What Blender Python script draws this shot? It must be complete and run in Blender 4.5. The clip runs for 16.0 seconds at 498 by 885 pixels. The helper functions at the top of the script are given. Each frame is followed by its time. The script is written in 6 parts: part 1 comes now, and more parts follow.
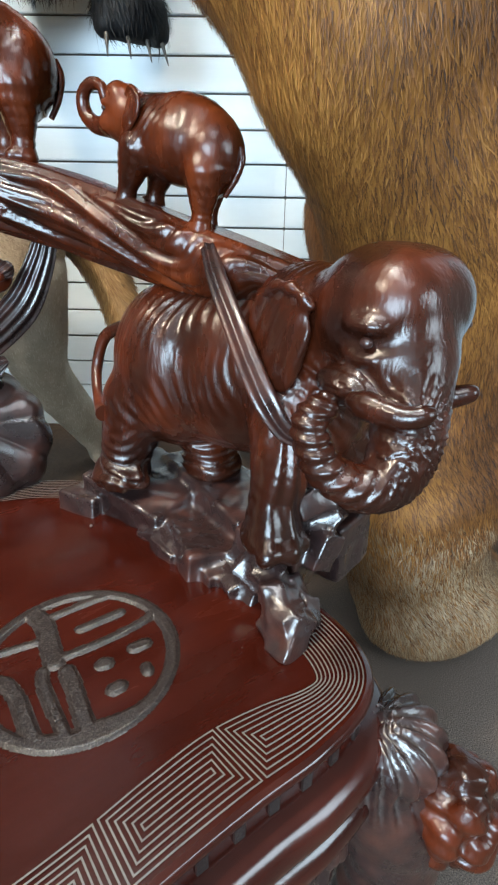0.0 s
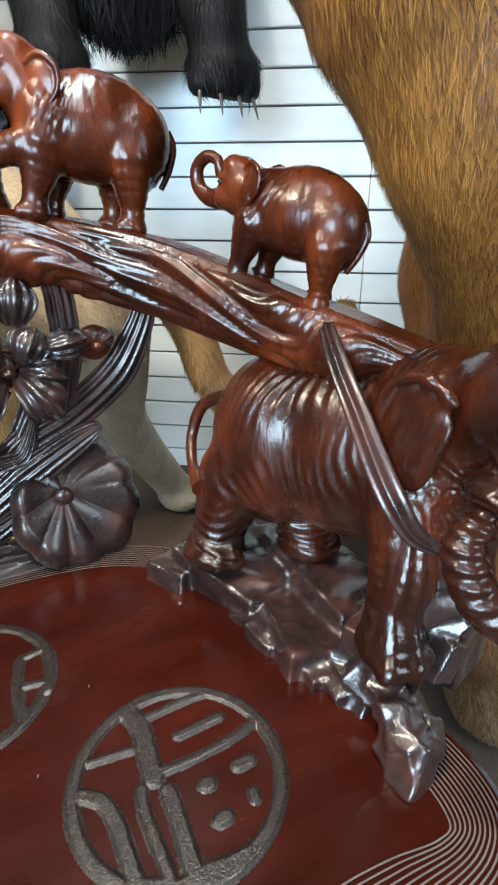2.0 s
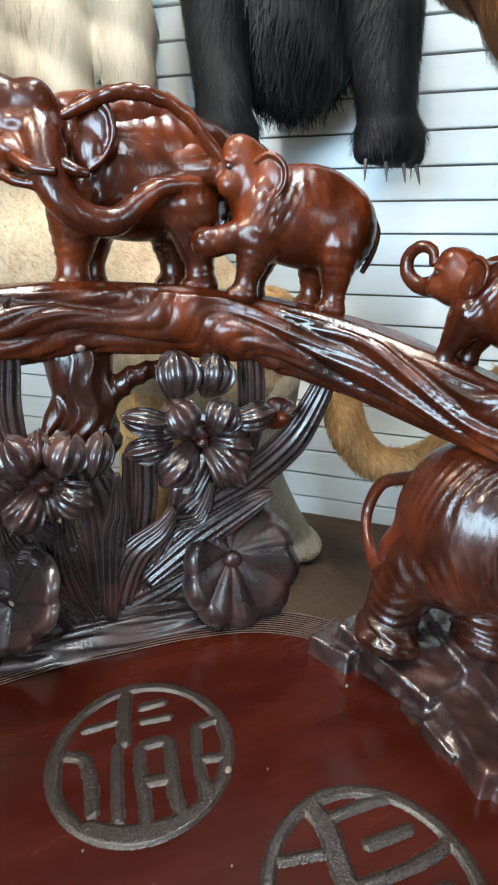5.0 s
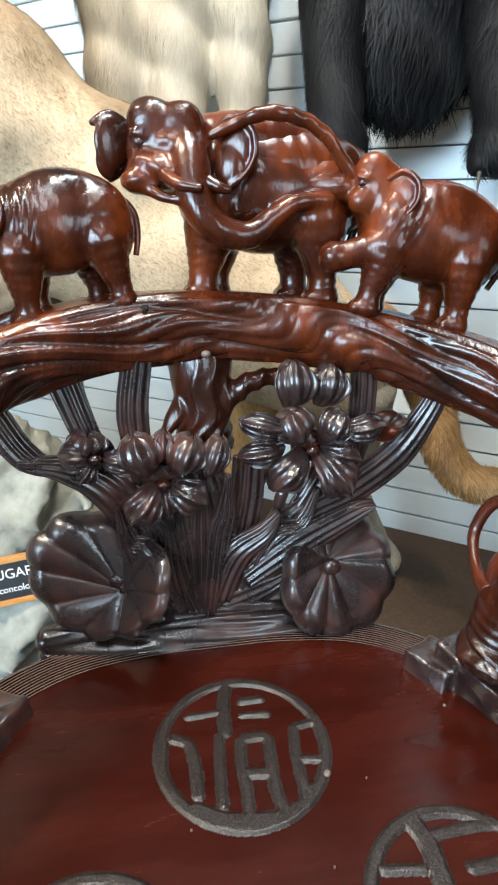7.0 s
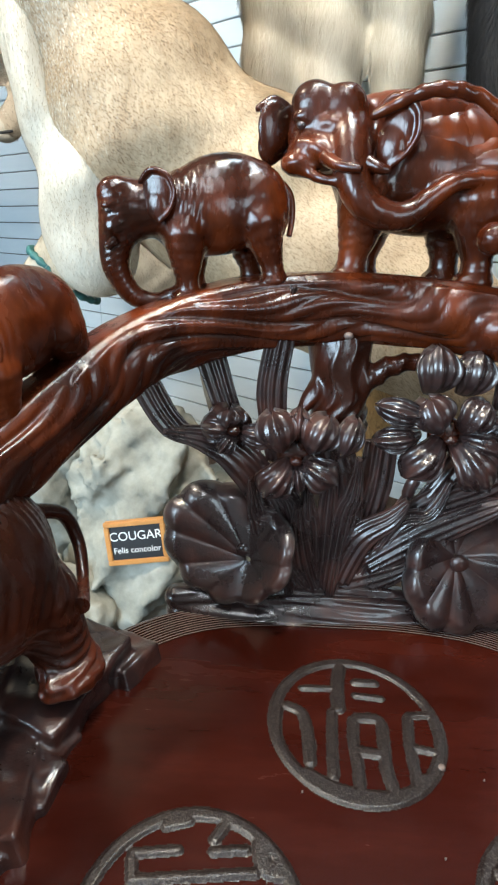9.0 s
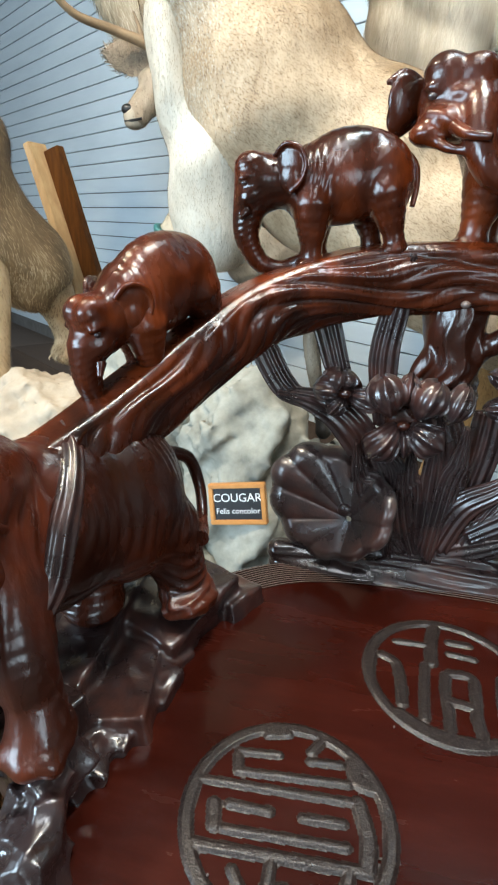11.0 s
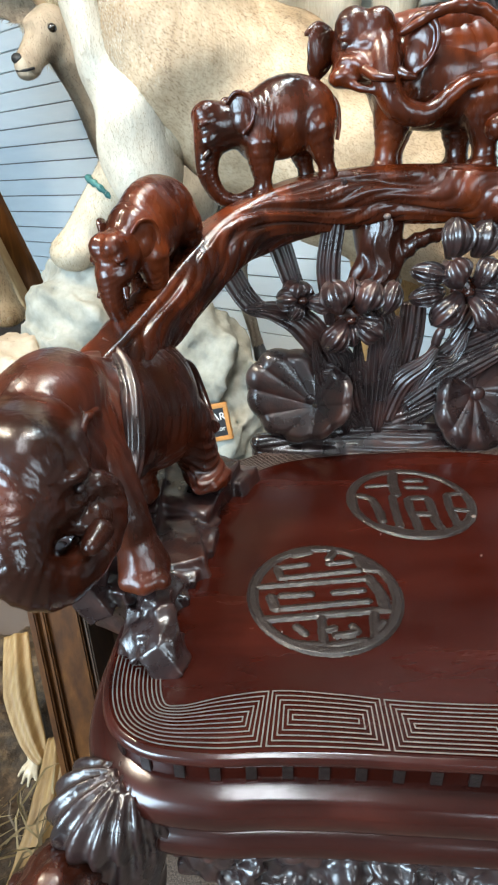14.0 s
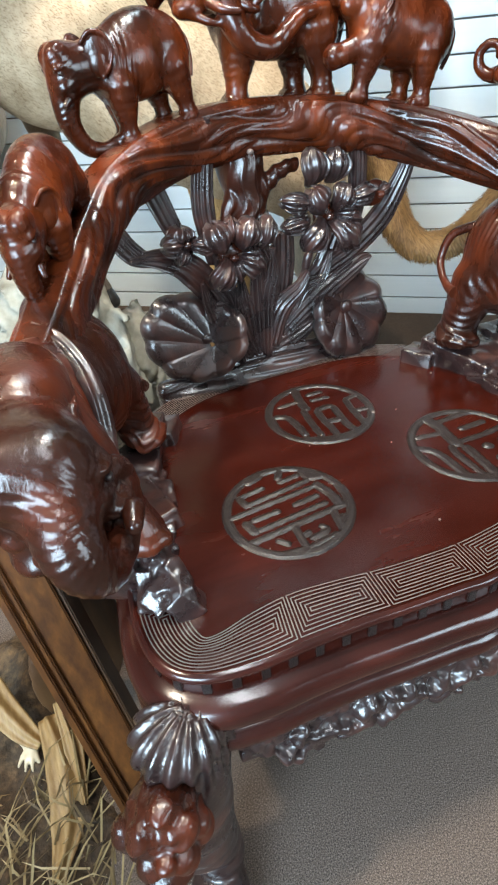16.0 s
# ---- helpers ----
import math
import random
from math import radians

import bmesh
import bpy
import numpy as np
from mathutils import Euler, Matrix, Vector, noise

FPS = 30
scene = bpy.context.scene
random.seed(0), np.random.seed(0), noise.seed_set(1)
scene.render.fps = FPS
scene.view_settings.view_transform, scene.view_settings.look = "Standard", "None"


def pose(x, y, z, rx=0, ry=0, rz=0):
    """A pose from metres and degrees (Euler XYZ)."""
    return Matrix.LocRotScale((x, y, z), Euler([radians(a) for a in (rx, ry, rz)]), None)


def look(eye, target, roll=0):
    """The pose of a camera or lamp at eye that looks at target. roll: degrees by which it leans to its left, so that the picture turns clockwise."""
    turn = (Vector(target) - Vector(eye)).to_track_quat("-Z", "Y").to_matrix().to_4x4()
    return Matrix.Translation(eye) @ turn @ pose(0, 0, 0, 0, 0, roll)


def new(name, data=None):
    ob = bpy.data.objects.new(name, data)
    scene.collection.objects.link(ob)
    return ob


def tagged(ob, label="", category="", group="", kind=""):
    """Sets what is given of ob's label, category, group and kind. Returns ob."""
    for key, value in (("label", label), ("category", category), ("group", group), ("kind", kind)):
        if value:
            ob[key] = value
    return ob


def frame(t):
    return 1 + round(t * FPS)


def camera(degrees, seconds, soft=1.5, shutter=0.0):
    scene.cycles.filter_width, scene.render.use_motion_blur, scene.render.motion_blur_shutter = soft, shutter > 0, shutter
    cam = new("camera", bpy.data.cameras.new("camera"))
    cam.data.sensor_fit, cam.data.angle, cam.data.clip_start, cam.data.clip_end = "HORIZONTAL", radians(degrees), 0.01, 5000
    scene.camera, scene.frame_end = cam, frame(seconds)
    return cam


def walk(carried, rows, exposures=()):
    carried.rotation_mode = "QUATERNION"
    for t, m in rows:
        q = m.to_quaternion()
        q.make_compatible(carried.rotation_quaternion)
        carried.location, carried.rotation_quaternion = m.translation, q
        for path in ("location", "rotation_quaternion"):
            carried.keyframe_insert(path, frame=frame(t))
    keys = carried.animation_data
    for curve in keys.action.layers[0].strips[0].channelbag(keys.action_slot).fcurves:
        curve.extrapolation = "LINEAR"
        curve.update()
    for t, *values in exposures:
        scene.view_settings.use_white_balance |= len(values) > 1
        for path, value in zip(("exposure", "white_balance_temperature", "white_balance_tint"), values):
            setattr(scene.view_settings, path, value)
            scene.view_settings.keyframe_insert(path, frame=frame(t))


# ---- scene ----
cam = camera(50.2, 16.0, 2.2)
ROWS = [
    (0.0, 0.0733, -0.4384, 0.8282, 64.61, -0.93, -35.01),
    (0.5, 0.0747, -0.4174, 0.8395, 65.03, -0.92, -34.14),
    (1.0, 0.0700, -0.3883, 0.8444, 65.81, -0.76, -32.54),
    (1.5, 0.0653, -0.3719, 0.8511, 66.66, -0.42, -30.97),
    (2.0, 0.0551, -0.3558, 0.8670, 67.19, -0.32, -29.44),
    (2.5, 0.0436, -0.3436, 0.8740, 67.62, -0.23, -27.93),
    (3.0, 0.0313, -0.3344, 0.8784, 67.99, -0.23, -26.46),
    (3.5, 0.0127, -0.3269, 0.8901, 68.22, -0.47, -24.76),
    (4.0, -0.0051, -0.3142, 0.9008, 68.75, -0.70, -22.91),
    (4.5, -0.0187, -0.3012, 0.9099, 69.71, -0.78, -21.06),
    (5.0, -0.0373, -0.2933, 0.9141, 70.43, -0.91, -19.36),
    (7.5, -0.1004, -0.2932, 0.9199, 70.65, -2.20, -9.09),
    (8.0, -0.1077, -0.2960, 0.9174, 70.36, -2.29, -6.24),
    (8.5, -0.1141, -0.2993, 0.9151, 70.01, -2.28, -2.56),
    (9.0, -0.1177, -0.3082, 0.9080, 69.60, -2.29, 1.40),
    (9.5, -0.1230, -0.3174, 0.9032, 69.16, -2.25, 5.11),
    (10.0, -0.1297, -0.3290, 0.9001, 68.72, -2.16, 8.19),
    (12.5, -0.1529, -0.4426, 0.8752, 66.81, -1.92, 12.43),
    (13.0, -0.1655, -0.4754, 0.8737, 66.27, -0.96, 9.75),
    (13.5, -0.1892, -0.5063, 0.8758, 64.88, 0.64, 5.18),
    (14.0, -0.2226, -0.5361, 0.8829, 62.99, 2.19, -0.60),
    (14.5, -0.2563, -0.5599, 0.8912, 60.82, 3.38, -7.21),
    (15.0, -0.2857, -0.5787, 0.9003, 58.95, 4.36, -13.39),
    (15.5, -0.3198, -0.5669, 0.9119, 56.92, 4.96, -18.48),
    (16.0, -0.3643, -0.5419, 0.9375, 53.74, 4.26, -23.10),
]
walk(cam, [(t, pose(x, y, z, rx, ry, rz)) for t, x, y, z, rx, ry, rz in ROWS],
     [(0.0, 0.05), (5.0, 0.0), (7.5, 0.0), (8.5, -0.12), (9.5, -0.22), (13.0, -0.2), (14.5, 0.12), (16.0, 0.15)])
# ---- world and light ----
world = bpy.data.worlds.new("room_air")
scene.world = world
world.use_nodes = True
world.node_tree.nodes["Background"].inputs[0].default_value = (0.75, 0.85, 1.0, 1)
world.node_tree.nodes["Background"].inputs[1].default_value = 0.15


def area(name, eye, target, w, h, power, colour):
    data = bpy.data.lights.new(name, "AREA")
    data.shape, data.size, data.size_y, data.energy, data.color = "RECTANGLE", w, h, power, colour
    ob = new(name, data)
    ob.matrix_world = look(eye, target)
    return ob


area("shop_window_light", (-2.5, -2.2, 1.55), (0.4, 0.4, 0.85), 2.2, 1.5, 285, (0.60, 0.82, 1.0))
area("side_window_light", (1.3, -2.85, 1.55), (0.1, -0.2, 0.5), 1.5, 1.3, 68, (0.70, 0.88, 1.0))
area("ceiling_tube_light", (0.20, 0.25, 2.60), (0.60, 0.90, 0.2), 0.22, 1.2, 34, (0.70, 0.89, 1.0))
area("ceiling_tube_light", (-0.3, -1.0, 2.60), (-0.3, -1.0, 0), 0.22, 1.2, 22, (0.90, 0.95, 1.0))
area("ceiling_spot_light", (-1.3, 0.0, 2.5), (-0.55, 0.8, 1.0), 0.12, 0.12, 42, (1.0, 0.88, 0.70))
area("ceiling_spot_light", (-0.05, 0.05, 2.55), (-0.05, 0.25, 0.8), 0.12, 0.12, 25, (1.0, 0.84, 0.62))


# ---- materials ----
def material(name, rough=0.5, metal=0.0, coat=0.0):
    m = bpy.data.materials.new(name)
    m.use_nodes = True
    n = m.node_tree.nodes
    p = n["Principled BSDF"]
    p.inputs["Roughness"].default_value, p.inputs["Metallic"].default_value = rough, metal
    p.inputs["Coat Weight"].default_value = coat
    p.inputs["Coat Roughness"].default_value = 0.12
    return m, n, m.node_tree.links, p


def node(n, kind, **values):
    nd = n.new(kind)
    for k, v in values.items():
        if isinstance(nd.inputs.get(k), bpy.types.NodeSocket):
            nd.inputs[k].default_value = v
    return nd


def ramp(n, stops):
    r = n.new("ShaderNodeValToRGB")
    e = r.color_ramp.elements
    while len(e) < len(stops):
        e.new(0.5)
    for el, (p, c) in zip(e, stops):
        el.position, el.color = p, (*c, 1)
    return r


def surface(name, stops, scale=8.0, stretch=(1, 1, 1), rough=0.5, rough_var=0.0, bump=0.0, bump_scale=60.0, bump_stretch=None,
            coat=0.0, detail=6.0, metal=0.0, island=0.0, big=1.5, folds=0.0, fold_scale=30.0, dust=None):
    """Noise-coloured surface in object space, with a second, larger scale of variation and a fine bump."""
    m, n, l, p = material(name, rough, metal, coat)
    tc = n.new("ShaderNodeTexCoord")
    mp = n.new("ShaderNodeMapping")
    mp.inputs["Scale"].default_value = stretch
    l.new(tc.outputs["Object"], mp.inputs["Vector"])
    a = node(n, "ShaderNodeTexNoise", Scale=scale, Detail=detail, Roughness=0.6)
    b = node(n, "ShaderNodeTexNoise", Scale=big, Detail=3.0)
    l.new(mp.outputs[0], a.inputs["Vector"])
    l.new(tc.outputs["Object"], b.inputs["Vector"])
    mix = n.new("ShaderNodeMath")
    mix.operation = "MULTIPLY_ADD"
    mix.inputs[1].default_value = 0.6
    l.new(a.outputs[0], mix.inputs[0])
    half = n.new("ShaderNodeMath")
    half.operation = "MULTIPLY"
    half.inputs[1].default_value = 0.4
    l.new(b.outputs[0], half.inputs[0])
    l.new(half.outputs[0], mix.inputs[2])
    last = mix
    if island:
        g = n.new("ShaderNodeNewGeometry")
        s = n.new("ShaderNodeMath")
        s.operation = "MULTIPLY_ADD"
        s.inputs[1].default_value = island
        l.new(g.outputs["Random Per Island"], s.inputs[0])
        l.new(mix.outputs[0], s.inputs[2])
        sub = n.new("ShaderNodeMath")
        sub.operation = "SUBTRACT"
        sub.inputs[1].default_value = island / 2
        l.new(s.outputs[0], sub.inputs[0])
        last = sub
    r = ramp(n, stops)
    l.new(last.outputs[0], r.inputs[0])
    l.new(r.outputs[0], p.inputs["Base Color"])
    if dust:
        g = n.new("ShaderNodeNewGeometry")
        mr = n.new("ShaderNodeMapRange")
        mr.inputs["From Min"].default_value, mr.inputs["From Max"].default_value = 0.485, 0.40
        mr.inputs["To Max"].default_value = dust[1]
        l.new(g.outputs["Pointiness"], mr.inputs["Value"])
        sp = n.new("ShaderNodeMath")
        sp.operation = "MULTIPLY"
        l.new(mr.outputs[0], sp.inputs[0])
        l.new(a.outputs[0], sp.inputs[1])
        dm = n.new("ShaderNodeMix")
        dm.data_type = "RGBA"
        for sock in dm.inputs:
            if sock.name == "A" and sock.type == "RGBA":
                l.new(r.outputs[0], sock)
            if sock.name == "B" and sock.type == "RGBA":
                sock.default_value = (*dust[0], 1)
        l.new(sp.outputs[0], dm.inputs[0])
        for sock in dm.outputs:
            if sock.type == "RGBA":
                l.new(sock, p.inputs["Base Color"])
    if rough_var:
        rr = n.new("ShaderNodeMapRange")
        rr.inputs["From Min"].default_value, rr.inputs["From Max"].default_value = 0.3, 0.7
        rr.inputs["To Min"].default_value, rr.inputs["To Max"].default_value = rough - rough_var, rough + rough_var
        l.new(a.outputs[0], rr.inputs["Value"])
        l.new(rr.outputs[0], p.inputs["Roughness"])
    if bump:
        c = node(n, "ShaderNodeTexNoise", Scale=bump_scale, Detail=4.0)
        if bump_stretch:
            mb = n.new("ShaderNodeMapping")
            mb.inputs["Scale"].default_value = bump_stretch
            l.new(tc.outputs["Object"], mb.inputs["Vector"])
            l.new(mb.outputs[0], c.inputs["Vector"])
        else:
            l.new(tc.outputs["Object"], c.inputs["Vector"])
        bp = n.new("ShaderNodeBump")
        bp.inputs["Strength"].default_value = bump
        bp.inputs["Distance"].default_value = 0.004
        l.new(c.outputs[0], bp.inputs["Height"])
        l.new(bp.outputs[0], p.inputs["Normal"])
        if folds:
            wv = node(n, "ShaderNodeTexNoise", Scale=fold_scale, Detail=2.0, Distortion=1.6)
            mw = n.new("ShaderNodeMapping")
            mw.inputs["Scale"].default_value = (1, 1, 0.42)
            mw.inputs["Rotation"].default_value = (0.4, 0.5, 0)
            l.new(tc.outputs["Object"], mw.inputs["Vector"])
            l.new(mw.outputs[0], wv.inputs["Vector"])
            bw = n.new("ShaderNodeBump")
            bw.inputs["Strength"].default_value = folds
            bw.inputs["Distance"].default_value = 0.006
            l.new(wv.outputs[0], bw.inputs["Height"])
            l.new(bp.outputs[0], bw.inputs["Normal"])
            l.new(bw.outputs[0], p.inputs["Normal"])
    return m


DUST = (0.20, 0.185, 0.17)
LACQUER = surface("carved_rosewood", [(0.34, (0.008, 0.0034, 0.0022)), (0.5, (0.028, 0.0062, 0.0026)), (0.68, (0.105, 0.0175, 0.0040))],
                  scale=13, stretch=(1, 1, 0.4), rough=0.26, rough_var=0.09, bump=0.14, bump_scale=210, bump_stretch=(1, 1, 0.3), coat=0.1, folds=0.10, fold_scale=75, dust=(DUST, 0.55), big=9.0)
LACQUER_DARK = surface("dusty_dark_rosewood", [(0.34, (0.012, 0.0074, 0.0074)), (0.5, (0.026, 0.0132, 0.0122)), (0.66, (0.080, 0.025, 0.016))],
                       scale=20, rough=0.30, rough_var=0.09, bump=0.14, bump_scale=200, coat=0.5, folds=0.05, fold_scale=80, dust=(DUST, 0.7))
LACQUER_DARK.node_tree.nodes["Principled BSDF"].inputs["Coat Roughness"].default_value = 0.17
LACQUER_DARK.node_tree.nodes["Principled BSDF"].inputs["Specular IOR Level"].default_value = 0.65
RED_WOOD = surface("red_lacquered_rosewood", [(0.34, (0.010, 0.0030, 0.0015)), (0.5, (0.052, 0.0090, 0.0022)), (0.66, (0.175, 0.0310, 0.0052))],
                   scale=17, stretch=(1, 1, 0.5), rough=0.25, rough_var=0.09, bump=0.10, bump_scale=260, bump_stretch=(1, 1, 0.3), coat=0.0, folds=0.09, fold_scale=50, dust=(DUST, 0.45), big=9.0)
SEAT_WOOD = surface("smooth_red_lacquer", [(0.3, (0.0165, 0.0025, 0.0013)), (0.5, (0.030, 0.0040, 0.0018)), (0.70, (0.054, 0.0072, 0.0027))],
                    scale=5, stretch=(1, 4, 1), rough=0.23, rough_var=0.07, bump=0.05, bump_scale=35)
SEAT_WOOD.node_tree.nodes["Principled BSDF"].inputs["Specular IOR Level"].default_value = 0.32
MOULDING = surface("polished_rosewood", [(0.3, (0.0128, 0.0032, 0.0024)), (0.5, (0.0304, 0.00576, 0.00368)), (0.7, (0.06, 0.0112, 0.0064))],
                   scale=10, stretch=(1, 1, 4), rough=0.19, rough_var=0.06, bump=0.06, bump_scale=60, coat=0.3)
INLAY = surface("pale_incised_line", [(0.3, (0.075, 0.064, 0.056)), (0.7, (0.17, 0.148, 0.132))], scale=60, rough=0.42, bump=0.1)
STIPPLE = surface("stippled_dark_relief", [(0.40, (0.0072, 0.0036, 0.00304)), (0.52, (0.0210, 0.0140, 0.0120)), (0.66, (0.066, 0.054, 0.048))],
                  scale=620, rough=0.28, bump=0.22, bump_scale=620, detail=1)


# ---- mesh helpers ----
def mesh_from(name, verts, faces, smooth=True):
    """faces: an integer array, all of one size."""
    me = bpy.data.meshes.new(name)
    v, f = np.asarray(verts, dtype=np.float32), np.asarray(faces, dtype=np.int32)
    me.vertices.add(len(v))
    me.vertices.foreach_set("co", v.ravel())
    me.loops.add(f.size)
    me.loops.foreach_set("vertex_index", f.ravel())
    me.polygons.add(len(f))
    me.polygons.foreach_set("loop_start", np.arange(0, f.size, f.shape[1], dtype=np.int32))
    me.polygons.foreach_set("use_smooth", np.full(len(f), smooth))
    me.update(calc_edges=True)
    me.validate()
    return me


def part(name, me, mat, parent=None, label=""):
    if isinstance(me, bmesh.types.BMesh):
        bm, me = me, bpy.data.meshes.new(name)
        bmesh.ops.recalc_face_normals(bm, faces=bm.faces)
        bm.to_mesh(me)
        bm.free()
    me.materials.append(mat)
    ob = new(name, me)
    if parent:
        ob.parent = parent
        ob.matrix_parent_inverse = parent.matrix_world.inverted() if parent.type == "EMPTY" else Matrix()
    if label:
        ob["label"] = label
    return ob


def thing(name, label, category, base=(0, 0, 0), group=""):
    e = new(name)
    e.empty_display_size = 0.05
    e.matrix_world = pose(*base)
    return tagged(e, label, category, group)


def spline(points, per=12, closed=False):
    """Catmull-Rom through points (arrays of any width)."""
    p = np.array(points, dtype=float)
    n = len(p)
    out = []
    for i in range(n if closed else n - 1):
        if closed:
            a, b, c, d = p[(i - 1) % n], p[i], p[(i + 1) % n], p[(i + 2) % n]
        else:
            a, b, c, d = p[max(i - 1, 0)], p[i], p[i + 1], p[min(i + 2, n - 1)]
        for k in range(per):
            t = k / per
            out.append(0.5 * (2 * b + (c - a) * t + (2 * a - 5 * b + 4 * c - d) * t * t + (3 * b - a - 3 * c + d) * t ** 3))
    if not closed:
        out.append(p[-1])
    return np.array(out)


def ball(c, r, turn=None):
    """An ellipsoid: centre, radii, optional Euler degrees."""
    rot = np.eye(3) if turn is None else np.array(Euler([radians(a) for a in turn]).to_matrix())
    return ("ball", np.array(c, float), np.array(r, float) * np.ones(3), rot)


def limb(a, b, ra, rb):
    return ("limb", np.array(a, float), np.array(b, float), float(ra), float(rb))


def box(c, r, turn=(0, 0, 0), soft=0.004):
    return ("box", np.array(c, float), np.array(r, float), np.array(Euler([radians(a) for a in turn]).to_matrix()), soft)


def chain(points, radii, per=5):
    q = spline([(*p, r) for p, r in zip(points, radii)], per)
    return [("chain", [limb(a[:3], b[:3], a[3], b[3]) for a, b in zip(q[:-1], q[1:])])]


def moved(prims, m, s=1.0):
    """Prims under a pose m and a scale s."""
    rot, loc = np.array(m.to_3x3()), np.array(m.translation)
    out = []
    for p in prims:
        if p[0] == "chain":
            out.append(("chain", moved(p[1], m, s)))
        elif p[0] == "ball":
            out.append(("ball", rot @ (p[1] * s) + loc, p[2] * s, rot @ p[3]))
        elif p[0] == "limb":
            out.append(("limb", rot @ (p[1] * s) + loc, rot @ (p[2] * s) + loc, p[3] * s, p[4] * s))
        else:
            out.append(("box", rot @ (p[1] * s) + loc, p[2] * s, rot @ p[3], p[4] * s))
    return out


def sculpt(prims, cell, k, relief=None):
    """Mesh of the smooth union of prims, blended over k, by surface nets on a grid."""
    lo, hi = [], []
    for p in prims:
        if p[0] == "chain":
            lo.append(np.min([np.minimum(q[1], q[2]) - max(q[3], q[4]) for q in p[1]], 0))
            hi.append(np.max([np.maximum(q[1], q[2]) + max(q[3], q[4]) for q in p[1]], 0))
        elif p[0] == "limb":
            r = max(p[3], p[4])
            lo.append(np.minimum(p[1], p[2]) - r), hi.append(np.maximum(p[1], p[2]) + r)
        else:
            ext = np.abs(p[3]) @ p[2]
            lo.append(p[1] - ext), hi.append(p[1] + ext)
    base = np.min(lo, 0) - 3 * cell - k
    size = np.ceil((np.max(hi, 0) + 3 * cell + k - base) / cell).astype(int) + 1
    f = np.full(size, 1.0, dtype=np.float32)
    ax = [base[i] + cell * np.arange(size[i]) for i in range(3)]
    for p, l, h in zip(prims, lo, hi):
        a = np.maximum(((l - base - 1.5 * k) / cell - 2).astype(int), 0)
        b = np.minimum(((h - base + 1.5 * k) / cell + 3).astype(int), size)
        sl = tuple(slice(i, j) for i, j in zip(a, b))
        x, y, z = np.meshgrid(*[ax[i][sl[i]] for i in range(3)], indexing="ij")
        pt = np.stack([x, y, z], -1)
        if p[0] in ("limb", "chain"):
            g = 1.0
            for q in (p[1] if p[0] == "chain" else [p]):
                d = q[2] - q[1]
                t = np.clip(((pt - q[1]) @ d) / max(d @ d, 1e-12), 0, 1)
                g = np.minimum(g, np.linalg.norm(pt - q[1] - t[..., None] * d, axis=-1) - (q[3] + (q[4] - q[3]) * t))
        else:
            q = (pt - p[1]) @ p[3]
            if p[0] == "ball":
                k0 = np.linalg.norm(q / p[2], axis=-1)
                k1 = np.linalg.norm(q / p[2] ** 2, axis=-1)
                g = k0 * (k0 - 1) / np.maximum(k1, 1e-9)
            else:
                e = np.abs(q) - p[2] + p[4]
                g = np.linalg.norm(np.maximum(e, 0), axis=-1) + np.minimum(e.max(-1), 0) - p[4]
        o = f[sl]
        w = np.clip(0.5 + 0.5 * (o - g) / k, 0, 1)
        f[sl] = o * (1 - w) + g * w - k * w * (1 - w)
    if relief is not None:
        near = np.abs(f) < 4 * cell + 0.02
        i = np.nonzero(near)
        f[near] += relief(ax[0][i[0]], ax[1][i[1]], ax[2][i[2]])
    s = f < 0
    cnt = np.zeros(tuple(n - 1 for n in size), dtype=np.int8)
    for dx in (0, 1):
        for dy in (0, 1):
            for dz in (0, 1):
                cnt += s[dx:size[0] - 1 + dx, dy:size[1] - 1 + dy, dz:size[2] - 1 + dz]
    cells = np.argwhere((cnt > 0) & (cnt < 8))
    index = np.full(cnt.shape, -1, dtype=np.int64)
    index[tuple(cells.T)] = np.arange(len(cells))
    total, num = np.zeros((len(cells), 3)), np.zeros(len(cells))
    corners = [np.array(c) for c in ((0, 0, 0), (1, 0, 0), (0, 1, 0), (1, 1, 0), (0, 0, 1), (1, 0, 1), (0, 1, 1), (1, 1, 1))]
    for i in range(8):
        for j in range(i + 1, 8):
            if np.abs(corners[i] - corners[j]).sum() != 1:
                continue
            fa, fb = f[tuple((cells + corners[i]).T)], f[tuple((cells + corners[j]).T)]
            hit = (fa < 0) != (fb < 0)
            t = np.where(hit, fa / np.where(fa == fb, 1, fa - fb), 0)
            total += np.where(hit[:, None], corners[i] + t[:, None] * (corners[j] - corners[i]), 0)
            num += hit
    verts = base + cell * (cells + total / num[:, None])
    faces = []
    for axis in range(3):
        u, v = (axis + 1) % 3, (axis + 2) % 3
        sa = [slice(None)] * 3
        sb = [slice(None)] * 3
        sa[axis], sb[axis] = slice(0, -1), slice(1, None)
        e = np.argwhere(s[tuple(sa)] != s[tuple(sb)])
        e = e[(e[:, u] > 0) & (e[:, v] > 0) & (e[:, u] < size[u] - 1) & (e[:, v] < size[v] - 1)]
        du, dv = np.eye(3, dtype=int)[u], np.eye(3, dtype=int)[v]
        quad = np.stack([index[tuple((e - du - dv).T)], index[tuple((e - dv).T)], index[tuple(e.T)], index[tuple((e - du).T)]], 1)
        inside = s[tuple(e.T)]
        quad[~inside] = quad[~inside][:, ::-1]
        faces.append(quad)
    return mesh_from("sculpt", verts, np.concatenate(faces))


